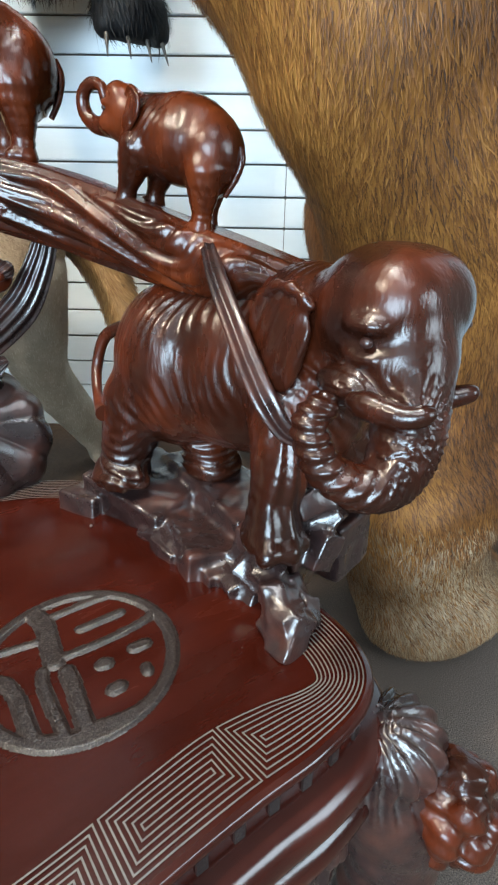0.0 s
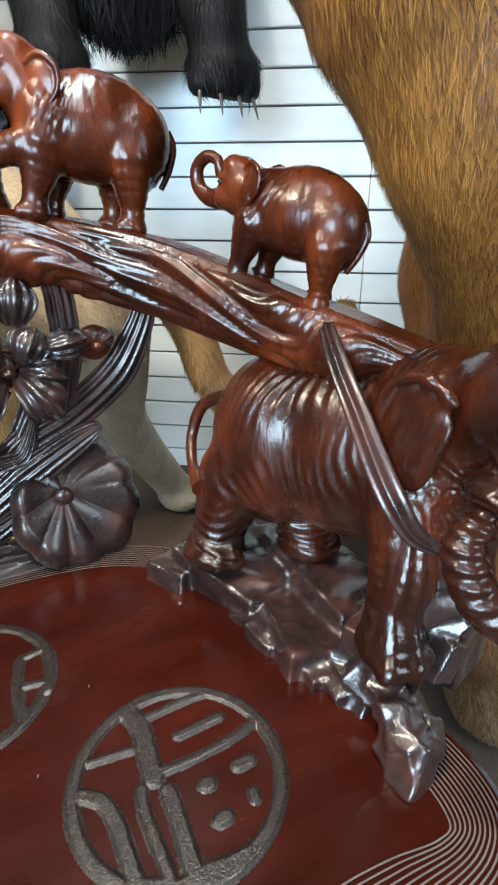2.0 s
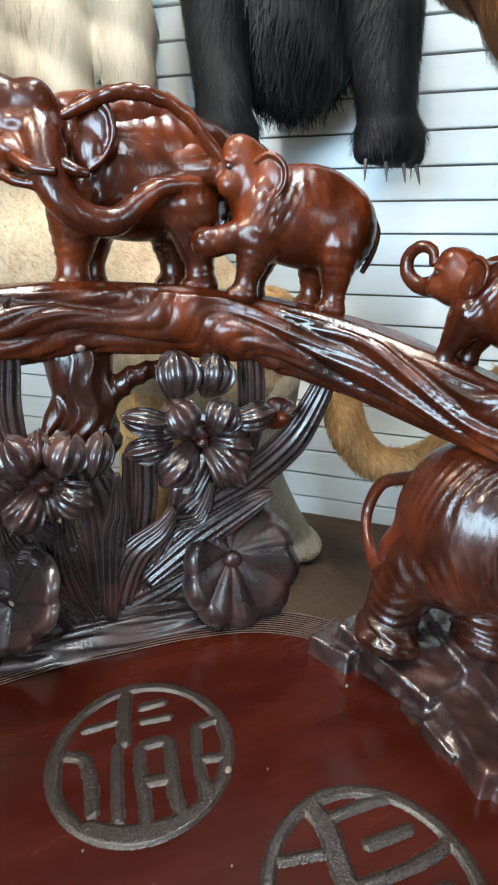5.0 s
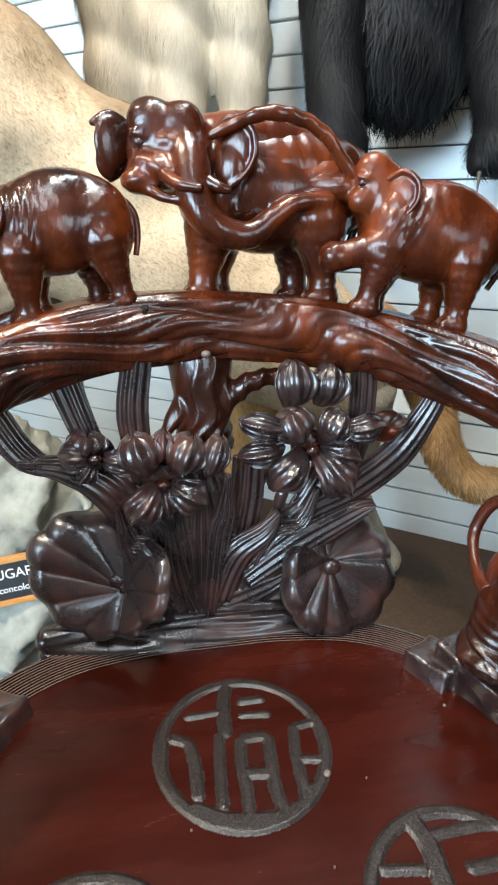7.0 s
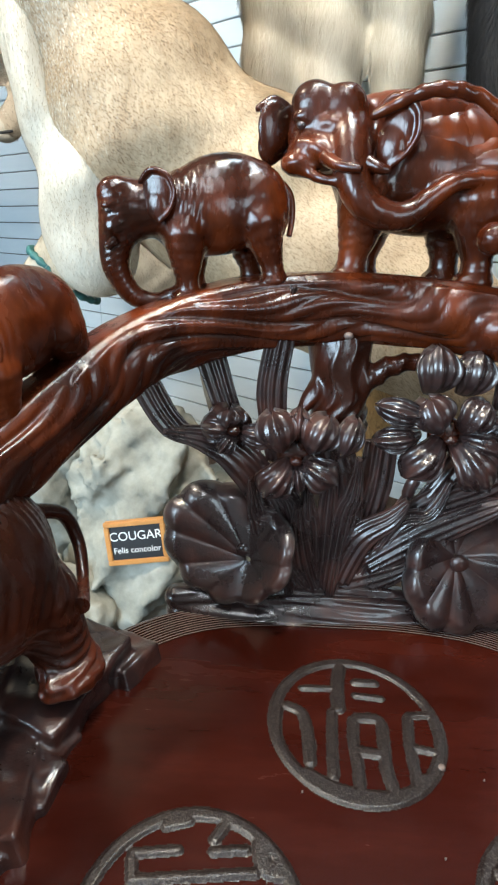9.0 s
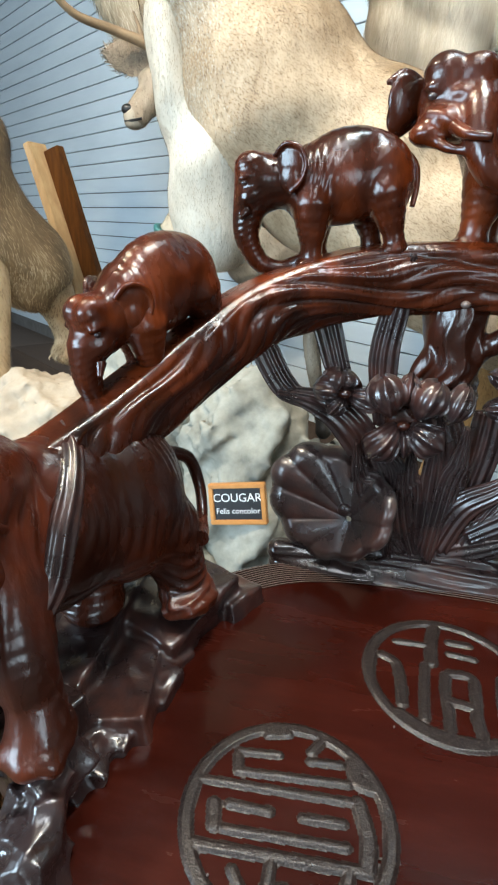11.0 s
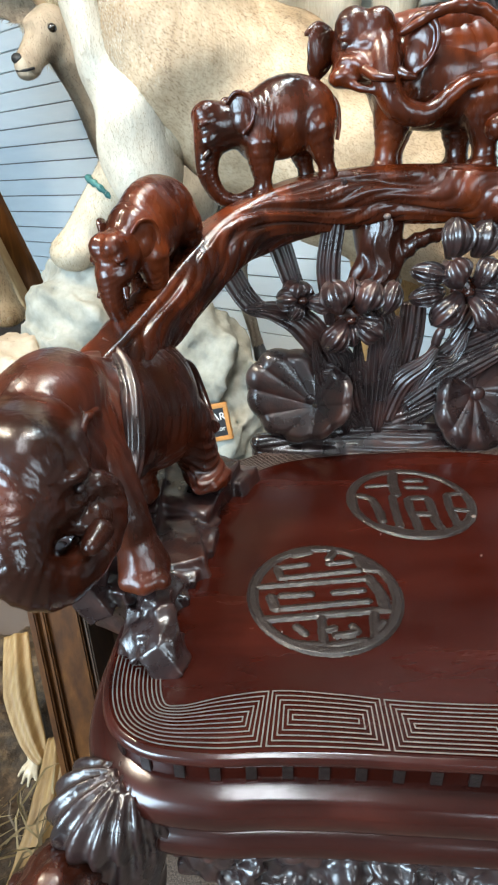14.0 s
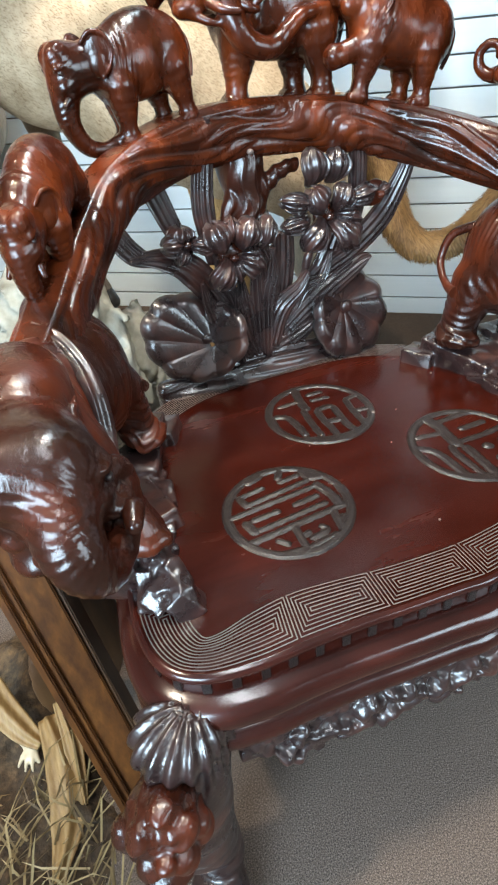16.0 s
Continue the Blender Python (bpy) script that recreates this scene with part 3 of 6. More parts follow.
SHOU_REST = [
    ([(0.14, 0.02), (0.51, 0.05)], 0.037), ([(-0.55, -0.23), (0.55, -0.15)], 0.034),
    ([(-0.81, -0.41), (-0.03, -0.36), (0.75, -0.31)], 0.043), ([(-0.41, -0.54), (-0.32, -0.65)], 0.037),
    ([(-0.09, -0.43), (-0.12, -0.86)], 0.041), ([(-0.04, -0.61), (0.04, -0.58)], 0.034),
    ([(0.05, -0.7), (0.3, -0.66), (0.27, -0.56)], 0.034), ([(0.55, -0.62), (0.66, -0.52)], 0.037),
    ([(0.57, -0.38), (0.5, -0.81)], 0.045), ([(-0.05, -0.85), (0.38, -0.8)], 0.043),
    ([(-0.73, -0.64), (-0.53, -0.78), (-0.17, -0.84)], 0.045)]
medallion((0.1514, -0.0738), 0.0885, FU_FIRST + FU_REST)
medallion((0.0, 0.1071), 0.0893, FU2_FIRST + FU2_REST)
medallion((-0.1484, -0.0753), 0.0870, SHOU_FIRST + SHOU_REST)

# crest rail, a carved branch in a horseshoe
RAIL = [(0.425, -0.045, 0.735), (0.398, 0.010, 0.748), (0.362, 0.080, 0.766), (0.318, 0.155, 0.789), (0.256, 0.232, 0.815), (0.155, 0.292, 0.838), (0.05, 0.318, 0.847),
        (-0.05, 0.318, 0.847), (-0.155, 0.288, 0.834), (-0.245, 0.236, 0.801), (-0.305, 0.172, 0.755), (-0.350, 0.095, 0.714), (-0.388, 0.020, 0.686), (-0.415, -0.035, 0.674)]
rail = spline(RAIL, 40)
u = np.linspace(0, 1, len(rail))


def bark(s, a):
    """A flat ledge on top, flowing grooves round the front and underside."""
    up = np.sin(a)
    top = np.where(up > 0.78, 0.86 / np.maximum(up, 0.78), 1.0)
    side = np.clip((0.72 - up) / 0.10, 0, 1)
    w = a + 0.55 * np.sin(13 * s + 0.8 * a) + 0.25 * np.sin(31 * s + 2 * a)
    ridge = np.abs(np.sin(3.5 * w + 7 * s)) ** 0.7 - 0.62
    fine = np.abs(np.sin(9 * w - 15 * s + 1.2 * np.sin(24 * s))) ** 0.8 - 0.6
    return np.minimum(top, 1.0) + side * (0.21 * ridge + 0.07 * fine) + 0.03 * np.sin(17 * s + 2 * a) + 0.012 * np.sin(40 * s + 3 * a) * (1 - side)


part("crest_rail", tube(rail, 0.0395 - 0.012 * np.abs(2 * u - 1) ** 6, 112, bark, (0.88, 1.04)), RED_WOOD, CHAIR, "gnarled branch-shaped crest rail with a flat red top")
PLUG = surface("pale_wood_plug", [(0.3, (0.09, 0.06, 0.05)), (0.7, (0.19, 0.14, 0.12))], scale=60, rough=0.5)
for p in ((-0.018, 0.2880, 0.8180),):
    part("dowel_plug", sculpt([ball(p, (0.0055, 0.006, 0.0042))], 0.0012, 0.001), PLUG, CHAIR, "pale dowel plug")
for x, y, r in ((0.074, 0.061, 0.0042), (0.233, 0.118, 0.0022), (0.009, -0.182, 0.0018), (0.052, -0.02, 0.0012), (-0.06, 0.03, 0.0012), (0.11, 0.05, 0.001), (-0.20, -0.13, 0.0012)):
    part("chip", sculpt([ball((x, y, SEAT_Z + 0.002), (r, r * 0.8, 0.0018), (0, 0, 40))], 0.0007, 0.0005), PLUG, CHAIR, "pale chip in the lacquer")


# ---- carved elephants ----
def mirrored(prims):
    s = np.diag((-1.0, 1, 1))
    out = []
    for p in prims:
        if p[0] == "chain":
            out.append(("chain", mirrored(p[1])))
        elif p[0] == "limb":
            out.append(("limb", s @ p[1], s @ p[2], p[3], p[4]))
        else:
            out.append((p[0], s @ p[1], p[2], s @ p[3] @ s, *p[4:]))
    return out


BIG_BODY = [ball((0.396, 0.03, 0.648), (0.068, 0.13, 0.094), (0, 0, 24)), ball((0.357, 0.105, 0.640), (0.074, 0.080, 0.098)), ball((0.422, -0.045, 0.650), (0.070, 0.075, 0.094)),
            ball((0.425, -0.09, 0.705), (0.055, 0.055, 0.058)), ball((0.418, -0.060, 0.728), (0.052, 0.070, 0.042)),
            *chain([(0.384, -0.070, 0.635), (0.358, -0.092, 0.588), (0.348, -0.096, 0.560), (0.341, -0.104, 0.538)], [0.042, 0.029, 0.0245, 0.026]), ball((0.338, -0.107, 0.526), (0.028, 0.031, 0.017)),
            limb((0.455, -0.06, 0.62), (0.455, -0.075, 0.545), 0.042, 0.034), ball((0.455, -0.08, 0.527), (0.036, 0.039, 0.020)),
            limb((0.312, 0.125, 0.60), (0.290, 0.134, 0.520), 0.043, 0.029), ball((0.285, 0.128, 0.512), (0.033, 0.037, 0.017)),
            limb((0.395, 0.112, 0.60), (0.388, 0.088, 0.515), 0.044, 0.034), ball((0.388, 0.082, 0.510), (0.035, 0.038, 0.018))]
BIG_HEAD = [ball((0.424, -0.138, 0.738), (0.058, 0.062, 0.056)), ball((0.408, -0.163, 0.748), (0.042, 0.042, 0.043)), ball((0.440, -0.160, 0.748), (0.042, 0.042, 0.043)),
            ball((0.410, -0.180, 0.712), (0.040, 0.036, 0.036)), ball((0.366, -0.160, 0.692), (0.020, 0.030, 0.015)), ball((0.455, -0.160, 0.692), (0.020, 0.030, 0.015)),
            ball((0.368, -0.170, 0.741), (0.012, 0.018, 0.007)), ball((0.372, -0.168, 0.716), (0.012, 0.020, 0.006))]
BIG_TRUNK = chain([(0.413, -0.172, 0.726), (0.397, -0.196, 0.693), (0.379, -0.212, 0.659), (0.360, -0.217, 0.637), (0.337, -0.211, 0.632), (0.318, -0.194, 0.644), (0.313, -0.181, 0.663), (0.316, -0.174, 0.678), (0.328, -0.173, 0.685)],
                  [0.034, 0.030, 0.0275, 0.0225, 0.0175, 0.0150, 0.0140, 0.0135, 0.012])
TOES = [ball((0.338 + dx, -0.136 + dy, 0.524), (0.009, 0.008, 0.009)) for dx, dy in ((-0.022, 0.008), (-0.003, 0.0), (0.017, 0.006))] + \
       [ball((0.286 + dx, 0.092 + dy, 0.508), (0.009, 0.008, 0.009)) for dx, dy in ((-0.026, 0.016), (-0.014, 0.002), (0.006, -0.002), (-0.032, 0.034))]


LEFT_TRUNK = chain([(-0.400, -0.190, 0.672), (-0.400, -0.220, 0.650), (-0.394, -0.230, 0.628), (-0.381, -0.213, 0.603), (-0.362, -0.180, 0.603), (-0.350, -0.158, 0.622), (-0.348, -0.152, 0.646), (-0.352, -0.160, 0.660)],
                   [0.030, 0.027, 0.024, 0.022, 0.019, 0.017, 0.014, 0.011])


STRAP_L = [(-0.385, 0.041, 0.72), (-0.362, 0.017, 0.711), (-0.347, -0.015, 0.691), (-0.342, -0.041, 0.666), (-0.343, -0.058, 0.632), (-0.348, -0.078, 0.61), (-0.362, -0.081, 0.583)]


def big_folds(sign):
    def f(x, y, z):
        x = x * sign
        body = np.clip((y + 0.11) / 0.05, 0, 1)
        a = np.sin(540 * y - 70 * (z - 0.65) + 3.4 * np.sin(24 * z + 13 * y) + 2.6 * np.sin(63 * y + 37 * z)) * 0.0011 * (0.5 + 0.5 * np.sin(61 * z + 33 * y))
        b = np.sin(430 * z + 3.5 * np.sin(45 * y + 60 * x) + 2.5 * np.sin(31 * z + 80 * x)) * 0.0020 * (0.6 + 0.4 * np.sin(70 * x + 55 * y + 40 * z))
        low = np.clip((0.60 - z) / 0.03, 0, 1)
        ring = np.sin(36 * np.arctan2(z - 0.672, x - 0.362)) * 0.0014 * np.clip((0.715 - z) / 0.02, 0, 1)
        return -(a * (1 - low) + b * low) * body - (1 - body) * ring * (1.0 if sign > 0 else 0.4)
    return f


TUSKS = ([(0.350, -0.176, 0.689), (0.357, -0.211, 0.686), (0.363, -0.226, 0.687), (0.375, -0.236, 0.693)], [(0.432, -0.186, 0.674), (0.443, -0.202, 0.679), (0.457, -0.216, 0.686)])


def big_elephant(side):
    flip = mirrored if side < 0 else (lambda p: p)
    sx = lambda p: (side * p[0], p[1], p[2])
    shift, small = (pose(-0.0304, -0.0258, 0.0140), 0.90) if side < 0 else (pose(0, 0, 0), 1.0)
    e = part("elephant", sculpt(BIG_BODY + TOES + BIG_HEAD + BIG_TRUNK if side > 0 else moved(mirrored(BIG_BODY + TOES), pose(-0.034, -0.010, 0.0505), 0.90) + moved(mirrored(BIG_HEAD), shift, small) + LEFT_TRUNK, 0.0025, 0.011, big_folds(side)), LACQUER, CHAIR, "large carved elephant with curled trunk forming the arm")
    for x, lean in ((0.362 if side > 0 else 0.377, 8), (0.484, -8)):
        part("ear", sculpt(moved(flip([ball((x, -0.078, 0.718), (0.0075, 0.036, 0.040), (14, lean, 0)), ball((x - 0.002, -0.078, 0.690), (0.0065, 0.026, 0.030), (14, lean, 0)), *chain([(x + 0.004, -0.112, 0.744), (x - 0.002, -0.088, 0.757), (x - 0.003, -0.056, 0.748), (x - 0.003, -0.042, 0.716), (x - 0.003, -0.054, 0.684)], [0.004, 0.0045, 0.004, 0.004, 0.003])]), shift, small), 0.0024, 0.008,
             lambda a, b, c: 0.0009 * np.sin(330 * b + 120 * c)), LACQUER, e, "folded ear flap")
    for pts in TUSKS:
        q = spline([tuple(shift @ (Vector(sx(p)) * small)) for p in pts], 8)
        part("tusk", tube(q if side > 0 else q[:9], np.interp(np.linspace(0, 1, len(q if side > 0 else q[:9])), (0, 0.15, 0.85, 1), (0.005, 0.0115, 0.0075, 0.003)), 14), LACQUER, e, "short blunt tusk")
    for x in (0.3635, 0.484):
        part("eye", sculpt(moved(flip([ball((x, -0.176, 0.729), (0.0045, 0.0055, 0.0045))]), shift, small), 0.0015, 0.002), LACQUER_DARK, e)
    q = [sx(p) if side > 0 else tuple(0.9 * np.array(sx(p)) + (-0.034, -0.010, 0.0505)) for p in ((0.322, 0.160, 0.682), (0.302, 0.190, 0.664), (0.290, 0.197, 0.628), (0.280, 0.178, 0.605), (0.272, 0.150, 0.592), (0.268, 0.128, 0.590))]
    q = spline(q, 8)
    part("tail", tube(q, np.interp(np.linspace(0, 1, len(q)), (0, 0.7, 1), (0.008, 0.006, 0.010)), 12), LACQUER, e)
    strap = [(0.355, 0.032, 0.778), (0.345, 0.0, 0.752), (0.339, -0.038, 0.718), (0.337, -0.069, 0.684), (0.339, -0.09, 0.659), (0.349, -0.105, 0.635), (0.366, -0.118, 0.622)]
    if side < 0:
        strap = STRAP_L
    part("strap", ribbon(strap, [0.007, 0.009, 0.010, 0.011, 0.011, 0.009, 0.005], (-0.72 * side, -0.66, 0.28), 0.020, 2, 0.0014, 0.55, 21), LACQUER_DARK, e, "smooth harness strap")
    return e


def carved_rock(side):
    flip = mirrored if side < 0 else (lambda p: p)
    rng = random.Random(8)
    prims = [box((0.318, 0.13, 0.462), (0.055, 0.065, 0.034), (8, -6, 20), 0.004), box((0.340, 0.03, 0.448), (0.045, 0.08, 0.022), (-4, 8, -12), 0.004), box((0.372, -0.070, 0.468), (0.032, 0.038, 0.036), (6, 4, 24), 0.003),
             box((0.322, 0.015, 0.445), (0.020, 0.12, 0.016), (0, 24, 6), 0.003), box((0.255, 0.175, 0.452), (0.032, 0.03, 0.018), (0, 10, 30), 0.004), box((0.39, 0.06, 0.470), (0.040, 0.09, 0.03), (4, 0, 0), 0.004),
             *([box((0.445, -0.06, 0.47), (0.035, 0.05, 0.035), (0, 0, 15), 0.004)] if side > 0 else [])]
    for _ in range(13):
        y = rng.uniform(-0.170, -0.085)
        t = (y + 0.170) / 0.085
        prims.append(box((0.320 + 0.012 * t + rng.uniform(-0.010, 0.045) * (0.4 + 0.6 * t), y, 0.460 + rng.uniform(-0.006, 0.045) * t), (rng.uniform(0.009, 0.017), rng.uniform(0.009, 0.018), rng.uniform(0.012, 0.024)),
                         (rng.uniform(-40, 40), rng.uniform(-40, 40), rng.uniform(0, 90)), 0.0012))
    for i in range(9):
        y = -0.06 + 0.027 * i
        prims.append(box((0.303 + rng.uniform(-0.012, 0.02) - 0.1 * max(0, y - 0.1), y, 0.456 + rng.uniform(-0.008, 0.010)), (rng.uniform(0.012, 0.022), rng.uniform(0.020, 0.036), rng.uniform(0.006, 0.011)),
                         (rng.uniform(-15, 15), rng.uniform(-24, 24), rng.uniform(-20, 20)), 0.002))
    for i in range(5):
        prims.append(box((0.394 + 0.010 * (i % 2), -0.120 + 0.010 * i, 0.497 + 0.024 * i), (0.014, 0.012, 0.021), (35 * i, 25, 35 * i), 0.001))
    return part("carved_rock", sculpt(flip(prims), 0.0022, 0.0085, lambda x, y, z: 0.0012 * (np.abs(np.sin(70 * x + 45 * y + 3)) + np.abs(np.sin(55 * y - 80 * z)) - 1.2) + 0.0008 * np.sin(160 * y + 90 * z + 2 * np.sin(60 * x))), LACQUER_DARK, CHAIR, "faceted rock base carved under the elephant")


for side in (1, -1):
    big_elephant(side)
    carved_rock(side)


def small_elephant(m, s, trunk, radii, label, head=(0.62, 0, 0.72), ear=(0.42, 0.22, 0.80), stance=0.42, tusks=(), mat=RED_WOOD, ears=None, k=0.045, extra=(), fat=1.0):
    body = [ball((0, 0, 0.64), (0.5, 0.30 * fat, 0.34)), ball((-0.32, 0, 0.62), (0.28, 0.29 * fat, 0.34)), ball((0.26, 0, 0.64), (0.27, 0.28 * fat, 0.33)), ball((-0.06, 0, 0.82), (0.40, 0.22 * fat, 0.23)),
            ball(head, (0.22, 0.19, 0.24)), limb((0.28, 0, 0.70), head, 0.24, 0.19)]
    for w in (1, -1):
        body += [ball((head[0] + 0.07, head[1] + 0.075 * w, head[2] + 0.13), (0.13, 0.10, 0.12)), ball((head[0] + 0.11, head[1] + 0.115 * w, head[2] - 0.10), (0.10, 0.08, 0.09)), ball((head[0] + 0.13, head[1] + 0.155 * w, head[2] + 0.055), (0.06, 0.03, 0.022))]
    for lx, ly in ((stance, 0.15), (stance - 0.1, -0.17), (-stance, 0.16), (-stance + 0.12, -0.16)):
        body += [*chain([(lx * 0.85, ly, 0.50), (lx * 0.93, ly, 0.30), (lx * 0.98, ly, 0.18), (lx, ly, 0.06)], [0.18, 0.125, 0.092, 0.098], 3), ball((lx + 0.008, ly, 0.045), (0.112, 0.108, 0.055))]
        body += [ball((lx + 0.098, ly + dy, 0.038), (0.03, 0.03, 0.036)) for dy in (-0.065, 0.0, 0.065)]
    body += chain(trunk, radii, 6) + list(extra)
    e = part("elephant", sculpt(moved(body, m, s), max(0.0016, s * 0.0125), k * s, rings(m, s)), mat, CHAIR, label)
    for w, ear in ((1, ears[0] if ears else ear), (-1, ears[1] if ears else ear)):
        ex, ey, ez = ear[0], w * ear[1], ear[2]
        flap = [ball((ex, ey, ez), (0.115, 0.034, 0.14), (0, 0, -w * 28)), ball((ex + 0.03, ey + w * 0.01, ez - 0.10), (0.08, 0.032, 0.10), (0, 0, -w * 28)),
                *chain([(ex + 0.11, ey - w * 0.04, ez + 0.09), (ex + 0.02, ey + w * 0.02, ez + 0.155), (ex - 0.09, ey + w * 0.06, ez + 0.10), (ex - 0.115, ey + w * 0.075, ez - 0.02), (ex - 0.06, ey + w * 0.06, ez - 0.13), (ex + 0.03, ey + w * 0.03, ez - 0.20)], [0.018, 0.021, 0.019, 0.016, 0.014, 0.012], 5)]
        part("ear", sculpt(moved(flap, m, s), max(0.0014, 0.011 * s), 0.022 * s), mat, e)
        part("eye", sculpt(moved([ball((head[0] + 0.14, w * 0.165 + head[1], head[2] + 0.015), (0.03, 0.022, 0.022))], m, s), 0.0012, 0.001), LACQUER_DARK, e)
    for pts in tusks:
        q = spline([tuple(m @ (Vector(p) * s)) for p in pts], 6)
        part("tusk", tube(q, np.linspace(0.045, 0.02, len(q)) * s, 10), mat, e)
    q = spline([tuple(m @ (Vector(p) * s)) for p in ((-0.56, 0, 0.76), (-0.615, 0.02, 0.66), (-0.60, 0.05, 0.50), (-0.55, 0.07, 0.36))], 6)
    part("tail", tube(q, np.linspace(0.035, 0.022, len(q)) * s, 10), mat, e)
    return e


# walking up the rail, trunk curled over its brow
small_elephant(pose(0.354, 0.106, 0.799, 0, -15, 119), 0.111, [(0.72, 0, 0.64), (0.82, 0.02, 0.59), (0.95, 0.03, 0.57), (1.08, 0.03, 0.64), (1.12, 0.03, 0.77), (1.04, 0.03, 0.88), (0.92, 0.03, 0.88), (0.875, 0.03, 0.79)],
               [0.13, 0.095, 0.075, 0.066, 0.060, 0.054, 0.048, 0.042], "small carved elephant with trunk curled up")
small_elephant(pose(0.207, 0.280, 0.858, 0, -9, 166), 0.141, [(0.74, 0.0, 0.86), (0.92, 0.0, 0.84), (1.08, 0.02, 0.82)], [0.12, 0.085, 0.06],
               "carved elephant calf with raised head", head=(0.46, 0.0, 0.88), ear=(0.32, 0.22, 0.86), stance=0.35, fat=1.1, extra=[limb((0.36, 0.16, 0.50), (0.66, 0.18, 0.36), 0.12, 0.10), ball((0.70, 0.18, 0.36), (0.10, 0.11, 0.11))])
small_elephant(pose(0.053, 0.350, 0.870, 0, 0, 176), 0.181, [(0.50, 0.14, 0.90), (0.46, 0.26, 0.77), (0.44, 0.33, 0.62), (0.385, 0.37, 0.49), (0.27, 0.38, 0.405), (0.12, 0.37, 0.40), (0.0, 0.355, 0.49), (-0.14, 0.34, 0.58), (-0.34, 0.31, 0.61)],
               [0.13, 0.115, 0.105, 0.095, 0.085, 0.075, 0.062, 0.050, 0.038], "largest carved elephant with long sweeping trunk", head=(0.60, 0.08, 0.84), ears=((0.22, 0.28, 0.84), (0.90, -0.02, 0.88)), stance=0.38, extra=[ball((0.50, 0.20, 0.98), (0.115, 0.085, 0.10)), ball((0.68, 0.18, 0.98), (0.115, 0.085, 0.10)),
               ball((0.60, 0.20, 0.72), (0.15, 0.13, 0.10)), *chain([(0.60, 0.32, 0.70), (0.66, 0.30, 0.74), (0.74, 0.25, 0.76)], [0.03, 0.035, 0.03]), *chain([(0.54, 0.36, 0.56), (0.62, 0.33, 0.58), (0.70, 0.27, 0.62)], [0.02, 0.03, 0.03]), ball((0.585, 0.265, 0.865), (0.045, 0.03, 0.022)), ball((0.74, 0.22, 0.66), (0.11, 0.10, 0.07)), ball((0.10, 0.02, 0.95), (0.42, 0.20, 0.14))],
               tusks=([(0.60, 0.32, 0.69), (0.52, 0.42, 0.635), (0.40, 0.47, 0.615)], [(0.36, 0.36, 0.66), (0.30, 0.40, 0.63), (0.24, 0.40, 0.62)]))
part("saddle_cloth", sculpt(moved([*chain([(-0.02, 0.262, 1.032), (0.03, 0.248, 1.052), (0.08, 0.248, 1.045), (0.115, 0.252, 1.015), (0.135, 0.258, 0.99), (0.155, 0.262, 0.985)], [0.005, 0.007, 0.007, 0.007, 0.008, 0.006]),
                            ball((0.07, 0.312, 1.012), (0.105, 0.048, 0.044)), ball((0.125, 0.300, 0.985), (0.040, 0.030, 0.040))], pose(0.0073, 0.0328, -0.0167), 1.0169), 0.0022, 0.012, wrinkles(0.0006, 330, (1, 0, 0.35), 0.6)), RED_WOOD, CHAIR, "draped cloth over the largest elephant")
small_elephant(pose(-0.152, 0.305, 0.858, 0, 11, 194), 0.131, [(0.80, 0, 0.62), (0.88, 0.02, 0.36), (0.80, 0.03, 0.12), (0.62, 0.06, 0.04), (0.42, 0.12, 0.10)], [0.15, 0.11, 0.085, 0.07, 0.055],
               "carved elephant with lowered curling trunk", head=(0.70, 0.0, 0.74), ear=(0.46, 0.23, 0.82), stance=0.36, tusks=([(0.84, 0.13, 0.55), (0.92, 0.16, 0.50)],))
small_elephant(pose(-0.322, 0.174, 0.757, 0, 20, 242), 0.122, [(0.76, 0, 0.52), (0.86, 0, 0.30), (0.88, 0.02, 0.08), (0.92, 0.02, -0.10)], [0.15, 0.11, 0.08, 0.06],
               "carved elephant calf walking down the rail", head=(0.60, 0.0, 0.62), ear=(0.40, 0.22, 0.72), stance=0.38, tusks=([(0.78, 0.13, 0.42), (0.86, 0.17, 0.34)], [(0.78, -0.13, 0.42), (0.86, -0.17, 0.34)]))

# ---- openwork back: lotus leaves, irises and blades over water ----
WAVES = []
for i in range(7):
    z, y = 0.455 + 0.0088 * i, 0.2105 + 0.0062 * i + 0.004 * math.sin(2.1 * i)
    WAVES += chain([(-0.205 + 0.012 * i, y + 0.02, z + 0.006), (-0.165 + 0.010 * i, y + 0.004, z - 0.003), (-0.10, y, z + 0.002 * math.sin(i)), (-0.03, y + 0.002, z + 0.004 + 0.003 * math.sin(2 * i)), (0.04, y + 0.003, z + 0.003 * math.cos(i)),
                    (0.11, y + 0.006, z - 0.003), (0.165 - 0.008 * i, y + 0.012, z + 0.002)], [0.003, 0.0055, 0.0065, 0.006, 0.0065, 0.0055, 0.003], 6)
